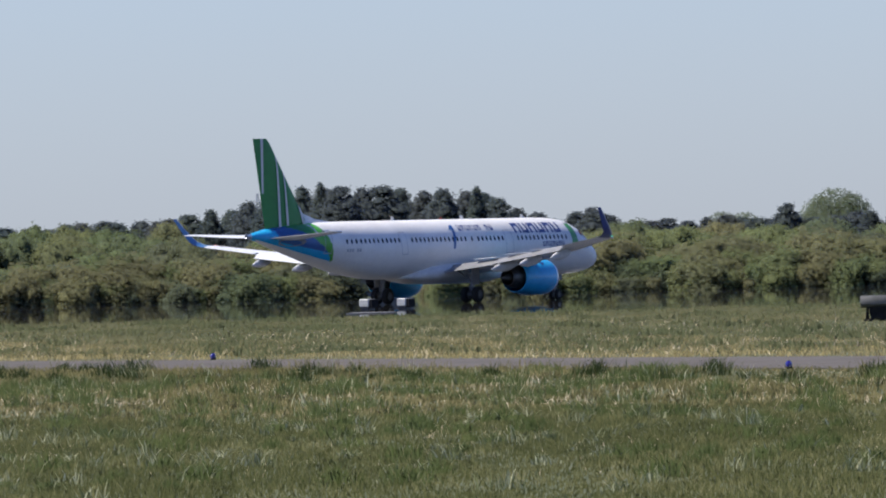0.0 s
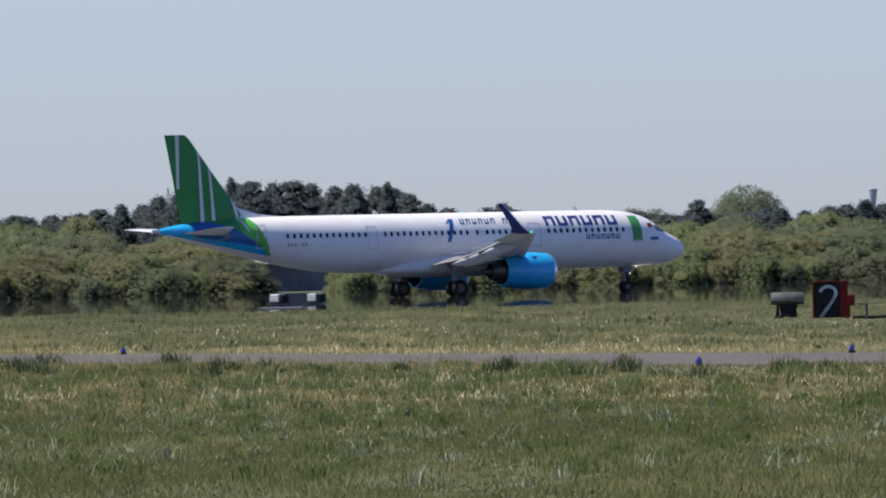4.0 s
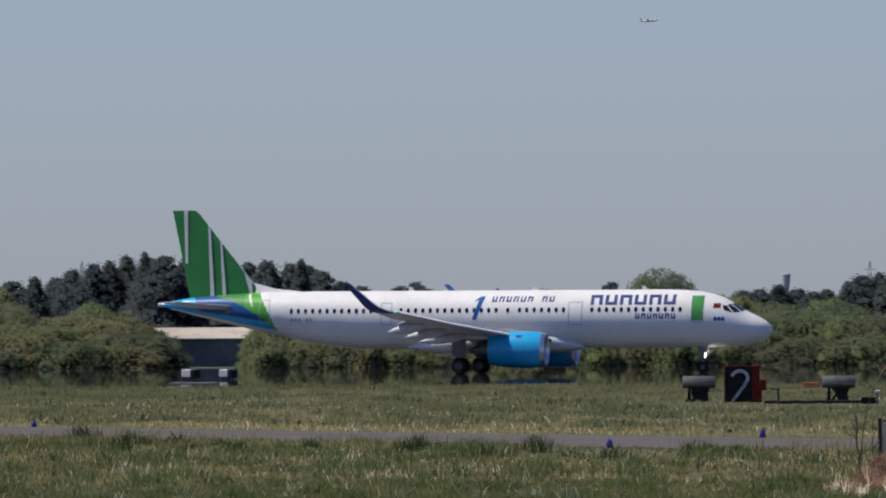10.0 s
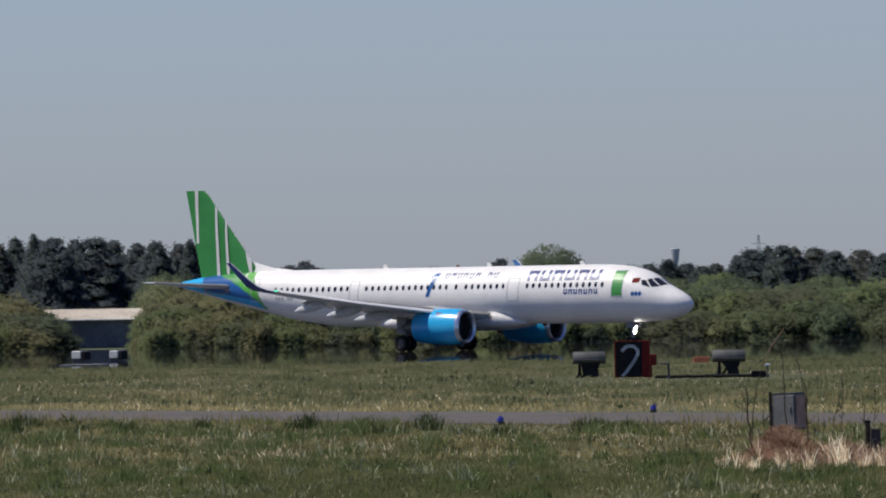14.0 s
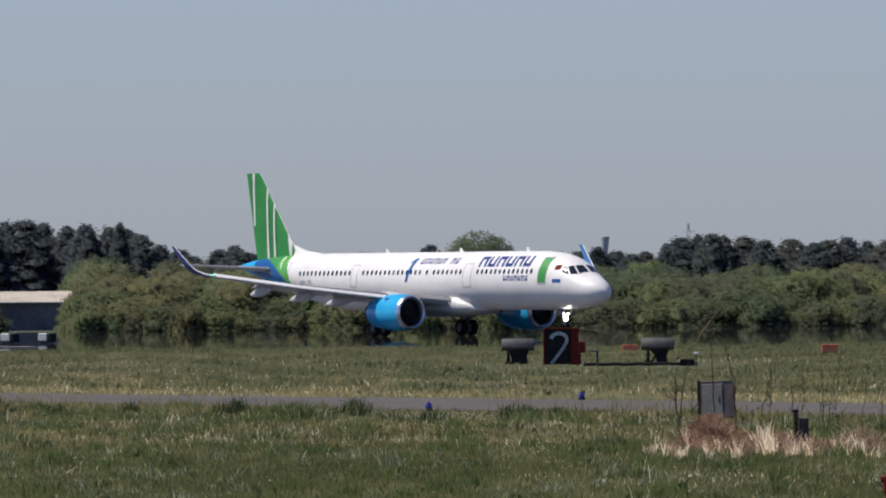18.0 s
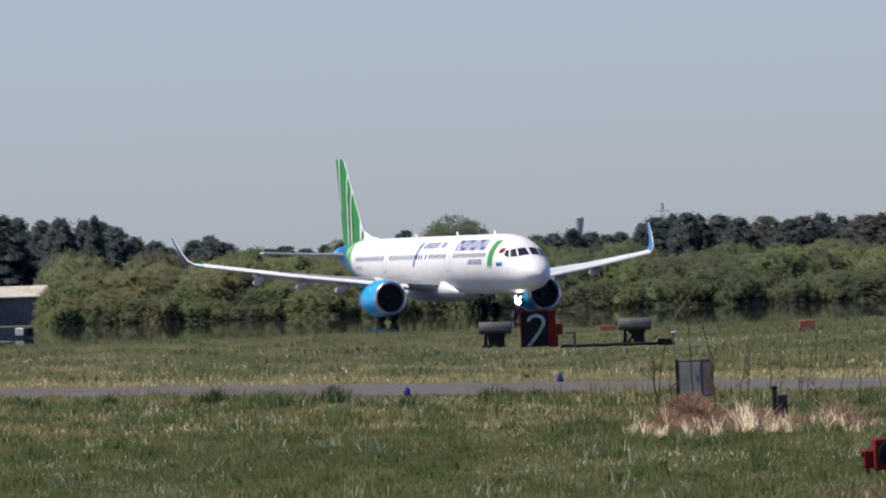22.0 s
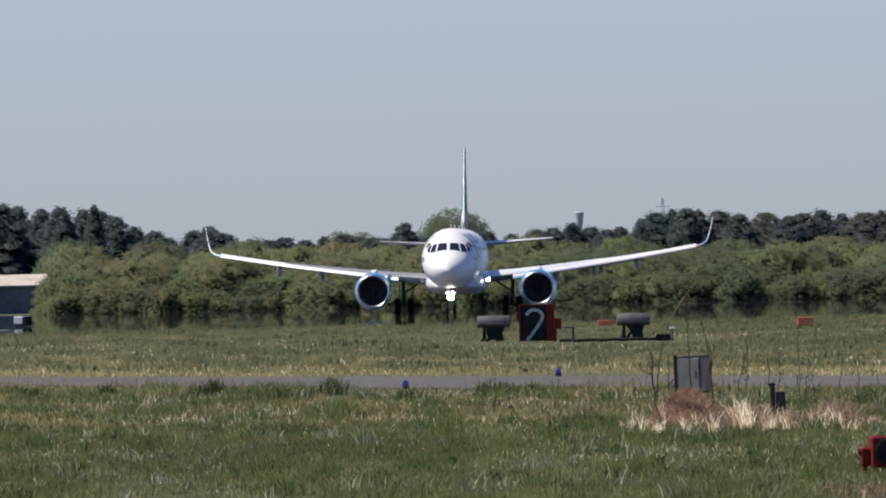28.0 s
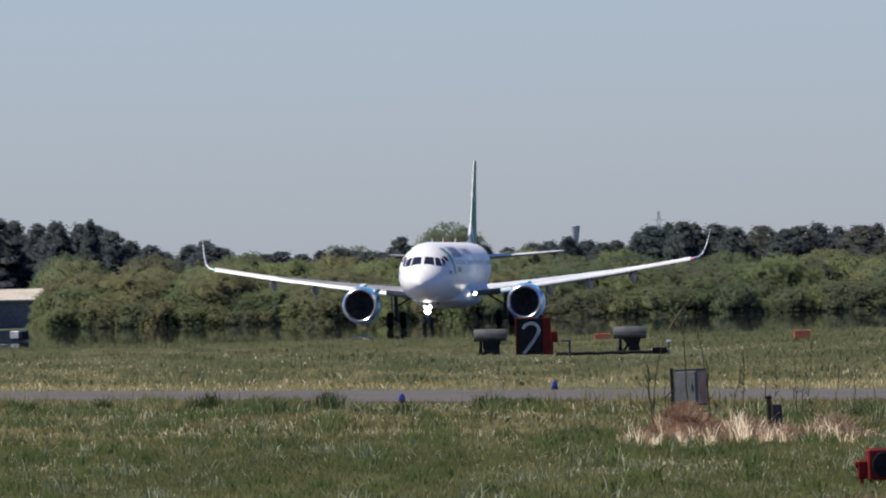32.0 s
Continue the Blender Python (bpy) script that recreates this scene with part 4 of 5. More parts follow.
        part("leg", Shape().tube((0, 0, 0.55), (0.1, side * 0.05, 2.7), 0.11, 0.15, 14).tube((0, 0, 0.9), (0.08, 0, 1.6), 0.16, 0.16, 14), M_STEEL, gear, smooth=True)
        part("axle", Shape().tube((0, -0.62, 0.585), (0, 0.62, 0.585), 0.09, n=12), M_STEEL, gear, smooth=True)
        part("side_stay", Shape().tube((0, 0, 1.5), (0.1, -side * 1.5, 2.5), 0.07, n=8), M_STEEL, gear)
        part("torque_link", Shape().tube((-0.1, 0, 0.7), (-0.36, 0, 1.05), 0.05, n=8).tube((-0.36, 0, 1.05), (-0.1, 0, 1.45), 0.05, n=8), M_STEEL, gear)
        part("gear_door", Shape().box(-0.55, 0.5, side * 0.30 - 0.03, side * 0.30 + 0.03, 1.25, 2.6, 0.02), M_UNDERSHADE, gear, "grey gear door")
        for q in (-0.46, 0.46):
            WHEELS.append((wheel(gear, "wheel", (0, q, 0.585), 0.585, 0.42), (0, q, 0.585), 0.585))
        # landing lamp in the wing root
        lamp_(root, "root_lamp", (-15.7, side * 2.3, 2.35), 0.11, *(() if side > 0 else (M_METAL, "unlit lamp glass")))

    nose = new("nose_gear")
    nose.parent, nose.location = root, (-5.07, 0, 0)
    tagged(nose, "nose landing gear with lit lamps")
    part("leg", Shape().tube((0, 0, 0.4), (-0.12, 0, 1.95), 0.07, 0.1, 12).tube((-0.02, 0, 0.75), (-0.1, 0, 1.5), 0.1, 0.1, 12), M_STEEL, nose, smooth=True)
    part("axle", Shape().tube((0, -0.34, 0.39), (0, 0.34, 0.39), 0.05, n=10), M_STEEL, nose)
    part("drag_stay", Shape().tube((0, 0, 1.0), (1.0, 0, 1.85), 0.05, n=8), M_STEEL, nose)
    for side in (-1, 1):
        part("gear_door", Shape().box(-0.35, 0.35, side * 0.36 - 0.015, side * 0.36 + 0.015, 1.42, 1.86, 0.012), M_UNDERSHADE, nose, "pale nose gear door")
        lamp_(nose, "lamp", (0.14, side * 0.17, 1.5), 0.08)
        WHEELS.append((wheel(nose, "wheel", (0, side * 0.26, 0.39), 0.39, 0.22), (0, side * 0.26, 0.39), 0.39))
    lamp_(nose, "lamp", (0.14, 0.0, 1.2), 0.2)
    return root


plane = airliner()


# ---- things on the field ----
FIELD_D = 507.0


def guide_box(at, label, broad):
    """A grey half-round housing on a dark splayed stand."""
    root = thing("light_unit", label, "approach light", at)
    s = Shape()
    rr = []
    for x in (-0.7, -0.66, 0.66, 0.7):
        e = 0.03 if abs(x) > 0.68 else 0.0
        rr.append([(x, (0.34 - e) * math.cos(a), 0.72 + (0.34 - e) * math.sin(a) * (1.0 if math.sin(a) > 0 else 0.55)) for a in [2 * math.pi * k / 24 for k in range(24)]])
    part("housing", s.loft(rr), M_BOXTOP, root, "grey weathered rounded housing", smooth=True)
    part("stand", Shape().loft([[(-0.02 - broad, -0.26, 0), (0.42, -0.26, 0), (0.42, 0.26, 0), (-0.02 - broad, 0.26, 0)], [(-0.12 - broad, -0.24, 0.3), (0.38, -0.24, 0.3), (0.38, 0.24, 0.3), (-0.12 - broad, 0.24, 0.3)], [(-0.34, -0.28, 0.56), (0.46, -0.28, 0.56), (0.46, 0.28, 0.56), (-0.34, 0.28, 0.56)]]),
         M_BLACK, root, "black tapered stand")
    part("strut", Shape().loft([[(-0.50, -0.2, 0), (-0.34, -0.2, 0), (-0.34, 0.2, 0), (-0.50, 0.2, 0)], [(-0.46, -0.2, 0.56), (-0.352, -0.2, 0.56), (-0.352, 0.2, 0.56), (-0.46, 0.2, 0.56)]]), M_BLACK, root, "black side strut")
    part("brace", Shape().loft([[(-0.34, -0.1, 0.02), (-0.22, -0.1, 0.02), (-0.22, 0.1, 0.02), (-0.34, 0.1, 0.02)], [(-0.12, -0.1, 0.34), (-0.03, -0.1, 0.30), (-0.03, 0.1, 0.30), (-0.12, 0.1, 0.34)]]), M_BLACK, root)
    for x in (-0.42, 0.2):
        part("foot", Shape().box(x - 0.16, x + 0.22, -0.36, 0.36, -0.04, 0.05, 0.02), M_BLACK, root)
    part("rim", Shape().box(-0.68, 0.68, -0.37, -0.33, 0.68, 0.73, 0.01), M_BOXTOP, root)
    return root


guide_box((2.79, FIELD_D + 24, 0), "grey rounded light unit on black stand beside the sign", 0.20)
guide_box((8.69, FIELD_D + 20, 0), "grey rounded light unit on black stand beside the pipe", 0.0)

sign = thing("distance_sign", "black runway distance sign with a white figure in a red frame", "sign", (4.5, FIELD_D + 10, 0))
part("face", Shape().box(-0.66, 0.42, -0.06, 0.0, 0.06, 1.5, 0.015), M_BLACK, sign, "black sign face")
part("frame", Shape().box(-0.73, -0.66, -0.1, 0.3, 0.0, 1.54, 0.01).box(0.42, 0.74, -0.1, 0.3, 0.0, 1.54, 0.01).box(-0.66, 0.42, -0.1, 0.3, 1.5, 1.54, 0.008).box(-0.66, 0.42, 0.004, 0.3, 0.02, 1.5, 0.01), M_RED, sign, "red painted steel frame")
part("side_box", Shape().box(0.745, 1.02, -0.12, 0.2, 0.5, 0.96, 0.02), M_RED, sign, "red lamp box on the side")
part("leg", Shape().box(0.745, 0.83, -0.02, 0.1, 0.0, 0.5, 0.01), M_RED, sign)
# the figure, from two rows of small round reflector studs
pts = []
for k in range(24):
    a = radians(165 - 190 * k / 23)
    pts.append((-0.08 + 0.33 * math.cos(a), 1.04 + 0.28 * math.sin(a)))
for k in range(1, 17):
    q = k / 16
    pts.append((0.245 - 0.03 * q - 0.60 * q ** 1.25, 1.0 - 0.92 * q))
for k, (x, z) in enumerate(pts):
    x0, z0 = pts[max(k - 1, 0)]
    x1, z1 = pts[min(k + 1, len(pts) - 1)]
    m_ = math.hypot(x1 - x0, z1 - z0)
    for off in (-0.036, 0.036):
        cx_, cz_ = x - (z1 - z0) / m_ * off, z + (x1 - x0) / m_ * off
        part("stud", Shape().lathe([(-0.075, 0.030), (-0.084, 0.027), (-0.088, 0.008)], "y", (cx_, 0, cz_), 8, caps=(True, True)), M_SIGNWHITE, sign)

cable = Shape()
line = [Vector((5.3 + 0.33 * k, FIELD_D - 3, 0.09 + 0.012 * math.sin(k * 2.1))) for k in range(15)]
cable.loft([[p_ + Vector((0, 0.07 * math.cos(a), 0.07 * math.sin(a))) for a in [2 * math.pi * k / 10 for k in range(10)]] for p_ in line])
single("cable_pipe", cable, M_BLACK, "black rubber cable pipe lying along the grass", "pipe", smooth=True)
single("pipe_end", Shape().box(-0.3, 0.3, -0.15, 0.15, 0, 0.28, 0.03), M_BLACK, "small black junction box at the pipe's end", "box", (9.5, FIELD_D - 3, 0))
pst = thing("tap_post", "thin dark steel post with a short side arm", "post", (5.85, FIELD_D - 4, 0))
part("upright", Shape().tube((0, 0, -0.03), (0, 0, 0.66), 0.05, 0.045, 8), M_BOXTOP, pst)
part("arm", Shape().tube((0, 0, 0.63), (-0.36, 0, 0.65), 0.05, n=8), M_BOXTOP, pst)
pst = thing("tap_post", "thin pale post with a small cap beside the pipe's end", "post", (9.85, FIELD_D - 4, 0))
part("upright", Shape().tube((0, 0, -0.03), (0, 0, 0.5), 0.035, 0.03, 8), M_BOXTOP, pst)
part("cap", Shape().box(-0.1, 0.12, -0.05, 0.05, 0.46, 0.56, 0.02), M_SIGNWHITE, pst, "pale cap")


def orange_marker(at, w, label):
    root = thing("orange_marker", label, "marker", at, group="orange field markers")
    part("box", Shape().box(-w / 2, w / 2, -0.2, 0.2, 0.14, 0.48, 0.04), M_ORANGE, root)
    part("lid", Shape().box(-w / 2 - 0.02, w / 2 + 0.02, -0.22, 0.22, 0.481, 0.52, 0.012), M_ORANGE, root, "faded orange lid")
    for x in (-w / 2 + 0.08, w / 2 - 0.08):
        part("leg", Shape().box(x - 0.04, x + 0.04, -0.15, 0.15, -0.04, 0.139, 0.01), M_RED, root)


orange_marker((17.45, 575, 0), 0.76, "faded orange box marker on short legs in the grass")
orange_marker((9.12, 640, -0.22), 0.8, "low orange box marker half hidden by grass")


def edge_light(x, y, tall):
    root = thing("taxiway_light", "cobalt blue glass edge light at the taxiway", "edge light", (x, y, -0.02), group="taxiway edge lights")
    part("collar", Shape().lathe([(0, 0.10), (0.04, 0.10), (0.05, 0.085), (tall, 0.08)], "z", n=18, caps=(True, True)), M_BLACK, root, "dark collar")
    dome = [(tall + 0.001, 0.09), (tall + 0.05, 0.095), (tall + 0.10, 0.085), (tall + 0.135, 0.06), (tall + 0.15, 0.02)]
    part("dome", Shape().lathe(dome, "z", n=20, caps=(True, True)), M_COBALT, root, "cobalt blue glass dome", smooth=True)
    part("cap", Shape().lathe([(tall + 0.151, 0.03), (tall + 0.17, 0.02)], "z", n=10, caps=(True, True)), M_BLACK, root)


for k, (x, y) in enumerate([(-19.5, 404), (-0.63, 322), (3.63, 350.5)]):
    edge_light(x, y, 0.06)

# equipment cabinet behind the heap of dead grass
cab = thing("equipment_cabinet", "grey metal equipment cabinet leaning behind dead grass", "cabinet", (6.2, 290, 0))
cab.matrix_basis = pose(6.17, 290, 0.03, 0, -1.5, -24)
part("body", Shape().box(-0.28, 0.30, -0.3, 0.3, 0.02, 0.86, 0.02), [M_CABINET], cab)
part("door", Shape().box(-0.26, 0.27, -0.335, -0.302, 0.06, 0.82, 0.01), M_CABINET, cab, "plain grey door")
part("side_panel", Shape().box(0.302, 0.33, -0.27, 0.27, 0.05, 0.82, 0.01), M_CABSIDE, cab, "pinkish side panel")
part("roof_cap", Shape().box(-0.29, 0.31, -0.31, 0.31, 0.861, 0.885, 0.01), M_BOXTOP, cab)
part("post", Shape().box(-0.35, -0.285, -0.36, -0.29, -0.02, 0.92, 0.012), M_BLACK, cab, "dark steel post")
part("handle", Shape().box(0.16, 0.19, -0.36, -0.335, 0.4, 0.56, 0.008), M_STEEL, cab)

jb = thing("post_box", "small grey box on a dark stake in the dead grass", "box", (6.62, 240.0, 0))
part("stake", Shape().box(-0.05, 0.04, -0.05, 0.05, -0.05, 0.66, 0.015), M_TWIG, jb, "dark weathered stake")
part("box", Shape().box(0.045, 0.24, -0.12, 0.08, 0.10, 0.56, 0.02), M_POSTBOX, jb, "small grey metal box")
part("stake_cap", Shape().box(-0.065, 0.055, -0.06, 0.06, 0.66, 0.72, 0.02), M_BLACK, jb)

lamp = thing("obstruction_lamp", "red cased field lamp with a round dark lens on a bracket", "lamp", (6.54, 179.0, -0.11), 6)
part("case", Shape().box(-0.22, 0.22, -0.18, 0.18, 0.16, 0.62, 0.03), M_RED, lamp, "red painted steel case")
part("lens", Shape().lathe([(-0.181, 0.19), (-0.20, 0.185), (-0.205, 0.16), (-0.185, 0.14), (-0.183, 0.01)], "y", (0.02, 0, 0.39), 28, caps=(False, True)), M_BLACK, lamp, "round dark lens", smooth=True)
part("bracket", Shape().box(-0.36, -0.225, -0.06, 0.06, 0.18, 0.46, 0.03).box(-0.33, -0.27, -0.04, 0.04, -0.02, 0.181, 0.01), M_RED, lamp, "red side bracket")
part("knob", Shape().lathe([(-0.40, 0.02), (-0.385, 0.05), (-0.361, 0.05)], "x", (0, 0, 0.4), 12, caps=(True, True)), M_RED, lamp)
for x in (-0.16, 0.16):
    part("leg", Shape().tube((x, 0, 0.05), (x, 0, 0.165), 0.025, n=8), M_BLACK, lamp)

# heap of dead grass: a brown matted core and long pale blades
heap = Shape()
rings = []
NR, NA = 12, 40
for i in range(NR + 1):
    q = i / NR
    ring = []
    for k in range(NA):
        a = 2 * math.pi * k / NA
        x, y = 2.4 * q * math.cos(a), 7 * q * math.sin(a)
        hgt = 0.66 * math.exp(-((x + 1.1) / 0.5) ** 2 - (y / 6) ** 2) + 0.30 * math.exp(-((x - 0.1) / 0.6) ** 2 - (y / 6) ** 2) + 0.36 * math.exp(-((x - 1.75) / 0.4) ** 2 - (y / 6) ** 2)
        z = hgt * (1 - q ** 4) + 0.07 * noise.noise((x * 3, y * 1.2, 2.0)) - 0.05 * q
        ring.append((x, y, z))
    rings.append(ring)
heap.loft(rings, caps=(True, False))
single("dead_grass_heap", heap, M_THATCH, "matted brown heap of dead grass by the cabinet", "grass heap", (6.0, 238, -0.02), smooth=True, kind="stuff")
rng = np.random.default_rng(11)
n = 4200
hx = rng.uniform(-2.3, 2.6, n)
hy = rng.normal(1.0, 4.0, n)
keep = 0.30 * np.exp(-((hx + 0.8) / 0.6) ** 2) + 0.34 * np.exp(-((hx - 0.2) / 0.45) ** 2) + 0.14 * np.exp(-((hx - 1.0) / 0.4) ** 2) + 0.40 * np.exp(-((hx - 1.8) / 0.38) ** 2)
hh = (0.06 + keep) * rng.uniform(0.35, 1.2, n)
pts = np.stack([6.0 + hx, 236 + hy, np.full(n, -0.03)], 1)
blades("dead_grass", "long brown dead grass blades round the heap", M_DEAD, pts, hh, np.full(n, 0.018), 1.1, even=False)
n = 1050                                                # the bleached fringe before the heap, in clumps
clump = rng.uniform(-2.5, 2.7, 75)
tall = rng.uniform(0.4, 1.5, 75)
near = rng.normal(-5.0, 4.5, 75)
pick = rng.integers(0, 75, n)
hx = clump[pick] + rng.normal(0, 0.035, n)
hy = near[pick] + rng.normal(0, 0.8, n)
keep = 0.12 + 0.44 * np.exp(-((hx + 1.85) / 0.42) ** 2) + 0.12 * np.exp(-((hx + 0.7) / 0.5) ** 2) + 0.34 * np.exp(-((hx + 0.2) / 0.3) ** 2) + 0.16 * np.exp(-((hx - 0.6) / 0.5) ** 2) + 0.17 * np.exp(-((hx - 1.5) / 0.4) ** 2) - 0.06 * np.exp(-((hx - 2.6) / 0.5) ** 2)
hh = keep * tall[pick] * rng.uniform(0.35, 1.3, n)
pts = np.stack([6.0 + hx, 236 + hy, np.full(n, -0.03)], 1)
blades("bleached_grass", "bleached cream grass tangled along the heap", M_BLEACHED, pts, hh, np.full(n, 0.021), 0.7)
n = 4200                                                # thatch hanging forward off the hump
hx = rng.normal(-1.0, 0.42, n)
hy = rng.uniform(-4.5, 0, n)
pts = np.stack([6.0 + hx, 238 + hy, 0.62 * np.exp(-((hx + 1.1) / 0.55) ** 2) * np.exp(-(hy / 6) ** 2) - 0.04], 1)
blades("drooping_thatch", "brown drooping thatch on top of the heap", M_HAY, pts, rng.uniform(0.04, 0.16, n), np.full(n, 0.016), 2.4, even=False)

n = 700
pts = np.stack([rng.normal(5.85, 0.3, n), rng.normal(163, 3.0, n), np.full(n, -0.03)], 1)
blades("dead_grass_patch", "low brown patch of dead grass near the red lamp", M_DEAD, pts, rng.uniform(0.04, 0.13, n), np.full(n, 0.016), 1.2, even=False)


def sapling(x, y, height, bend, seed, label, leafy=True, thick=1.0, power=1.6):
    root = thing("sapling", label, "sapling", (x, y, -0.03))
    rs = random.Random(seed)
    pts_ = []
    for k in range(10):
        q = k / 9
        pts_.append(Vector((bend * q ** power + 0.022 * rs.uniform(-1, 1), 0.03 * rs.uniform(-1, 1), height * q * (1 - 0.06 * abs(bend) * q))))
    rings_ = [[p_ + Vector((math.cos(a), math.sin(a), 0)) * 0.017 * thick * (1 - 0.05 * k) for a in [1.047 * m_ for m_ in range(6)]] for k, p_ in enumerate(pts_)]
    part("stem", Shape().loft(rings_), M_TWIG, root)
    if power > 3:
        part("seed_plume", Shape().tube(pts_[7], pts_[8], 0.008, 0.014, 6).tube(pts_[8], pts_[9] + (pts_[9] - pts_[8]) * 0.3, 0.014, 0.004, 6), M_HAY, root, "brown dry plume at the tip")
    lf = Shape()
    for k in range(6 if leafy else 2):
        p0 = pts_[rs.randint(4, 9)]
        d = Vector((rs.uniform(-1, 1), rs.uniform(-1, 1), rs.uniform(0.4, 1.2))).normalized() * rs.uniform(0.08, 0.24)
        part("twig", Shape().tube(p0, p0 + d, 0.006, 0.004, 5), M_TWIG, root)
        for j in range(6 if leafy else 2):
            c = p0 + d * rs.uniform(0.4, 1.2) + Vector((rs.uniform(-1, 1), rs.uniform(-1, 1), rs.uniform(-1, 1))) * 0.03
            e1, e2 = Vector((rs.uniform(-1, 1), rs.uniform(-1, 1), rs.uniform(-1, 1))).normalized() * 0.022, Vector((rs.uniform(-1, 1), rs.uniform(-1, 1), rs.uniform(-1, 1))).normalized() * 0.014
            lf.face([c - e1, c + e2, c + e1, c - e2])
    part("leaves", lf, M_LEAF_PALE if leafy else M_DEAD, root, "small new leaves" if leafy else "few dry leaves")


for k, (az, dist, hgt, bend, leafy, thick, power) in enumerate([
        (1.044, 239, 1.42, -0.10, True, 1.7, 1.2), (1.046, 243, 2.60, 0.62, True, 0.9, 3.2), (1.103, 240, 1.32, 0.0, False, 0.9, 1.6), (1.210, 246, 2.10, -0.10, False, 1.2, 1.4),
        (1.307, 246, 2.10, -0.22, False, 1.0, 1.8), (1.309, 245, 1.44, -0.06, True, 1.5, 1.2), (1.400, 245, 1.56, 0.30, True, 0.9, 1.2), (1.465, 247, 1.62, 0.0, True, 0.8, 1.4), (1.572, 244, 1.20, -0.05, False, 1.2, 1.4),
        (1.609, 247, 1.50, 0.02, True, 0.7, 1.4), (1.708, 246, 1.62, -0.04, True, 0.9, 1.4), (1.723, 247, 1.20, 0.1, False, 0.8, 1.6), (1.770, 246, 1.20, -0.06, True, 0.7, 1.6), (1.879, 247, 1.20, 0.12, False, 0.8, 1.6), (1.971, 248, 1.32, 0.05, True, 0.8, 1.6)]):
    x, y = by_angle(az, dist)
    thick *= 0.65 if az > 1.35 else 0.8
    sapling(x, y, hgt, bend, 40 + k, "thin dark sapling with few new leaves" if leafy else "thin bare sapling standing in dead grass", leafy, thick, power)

# ---- low buildings and vehicles beyond the runway ----
bx, by = by_angle(-1.68, 1120)
hall = thing("storage_hall", "long low hall with cream roof and slate grey walls", "building", (bx, by, 0), 2)
L2 = 11.5
part("wall", Shape().box(-L2, L2, -4, 4, -0.1, 2.6, 0.05), M_WALLGREY, hall, "slate grey wall")
part("roof", Shape().loft([[(-L2 - 0.3, -4.4, 2.55), (-L2 - 0.3, 4.4, 2.55), (-L2 - 0.3, 0, 3.5)], [(L2 + 0.3, -4.4, 2.55), (L2 + 0.3, 4.4, 2.55), (L2 + 0.3, 0, 3.5)]]), M_ROOF, hall, "cream sheet metal roof")
for k in range(5):
    part("door", Shape().box(-9.6 + 4.2 * k, -7.2 + 4.2 * k, -4.06, -4.003, 0, 2.1, 0.01), M_WALLGREY, hall, "slate grey roller door")
part("gutter", Shape().tube((-L2, -4.45, 2.5), (L2, -4.45, 2.5), 0.07, n=8), M_LATTICE, hall)


def light_box(az, dist, w, label):
    x, y = by_angle(az, dist)
    root = thing("runway_light_box", label, "runway light", (x, y, 0), -28, "white light boxes")
    part("base", Shape().box(-w / 2 + 0.05, w / 2 - 0.05, -0.4, 0.4, -0.02, 0.16, 0.01), M_INLET, root, "dark base")
    part("body", Shape().box(-w / 2, w / 2, -0.5, 0.5, 0.161, 0.66, 0.05), M_VAN, root, "white sheet metal body")
    part("lens_end", Shape().box(w / 2 + 0.002, w / 2 + 0.22, -0.42, 0.42, 0.1, 0.64, 0.04), M_BLACK, root, "dark lens end")


light_box(-2.045, 800, 0.68, "white metal light box with dark end beside the runway")
light_box(-1.873, 800, 0.64, "white metal light box on dark base beside the runway")
# the pale mirage streak below the light boxes, added as a low slab
single("mirage_strip", Shape().box(-27.4, -24.8, 732, 742, -0.02, 0.06, 0.01), M_CABINET, "pale low slab standing in for the mirage strip by the light boxes", "kerb")
# far masts above the trees
x, y = by_angle(0.705, 1900)
tw = thing("water_tower", "distant water tower above the trees, paled for haze", "tower", (x, y, 0))
part("shaft", Shape().lathe([(0, 0.5), (9.0, 0.4)], "z", n=14, caps=(True, True)), M_MAST, tw)
part("tank", Shape().lathe([(9.0, 0.4), (9.9, 0.55), (11.5, 0.72), (11.6, 0.6)], "z", n=16, caps=(True, True)), M_MAST, tw, "tank paled for haze")


def lattice_mast(az, dist, height, base):
    x, y = by_angle(az, dist)
    root = thing("lattice_mast", "thin lattice mast far behind the trees, paled for haze", "mast", (x, y, 0), group="lattice masts")
    for sx, sy in ((-1, -1), (1, -1), (1, 1), (-1, 1)):
        part("leg", Shape().tube((sx * base, sy * base, 0), (sx * 0.12, sy * 0.12, height), 0.09, 0.05, 6), M_MAST, root)
    for k in range(8):
        q0, q1 = k / 8, (k + 1) / 8
        w0, w1 = base * (1 - q0) + 0.12 * q0, base * (1 - q1) + 0.12 * q1
        part("brace", Shape().tube((-w0, -w0, height * q0), (w1, -w1, height * q1), 0.045, n=5).tube((w0, -w0, height * q0), (-w1, -w1, height * q1), 0.045, n=5), M_MAST, root)
    for z in (0.78, 0.9):
        part("crossarm", Shape().tube((-1.2, 0, height * z), (1.2, 0, height * z), 0.06, n=6), M_MAST, root)


lattice_mast(1.09, 2100, 14.6, 1.2)
lattice_mast(-2.54, 2100, 15.2, 1.2)


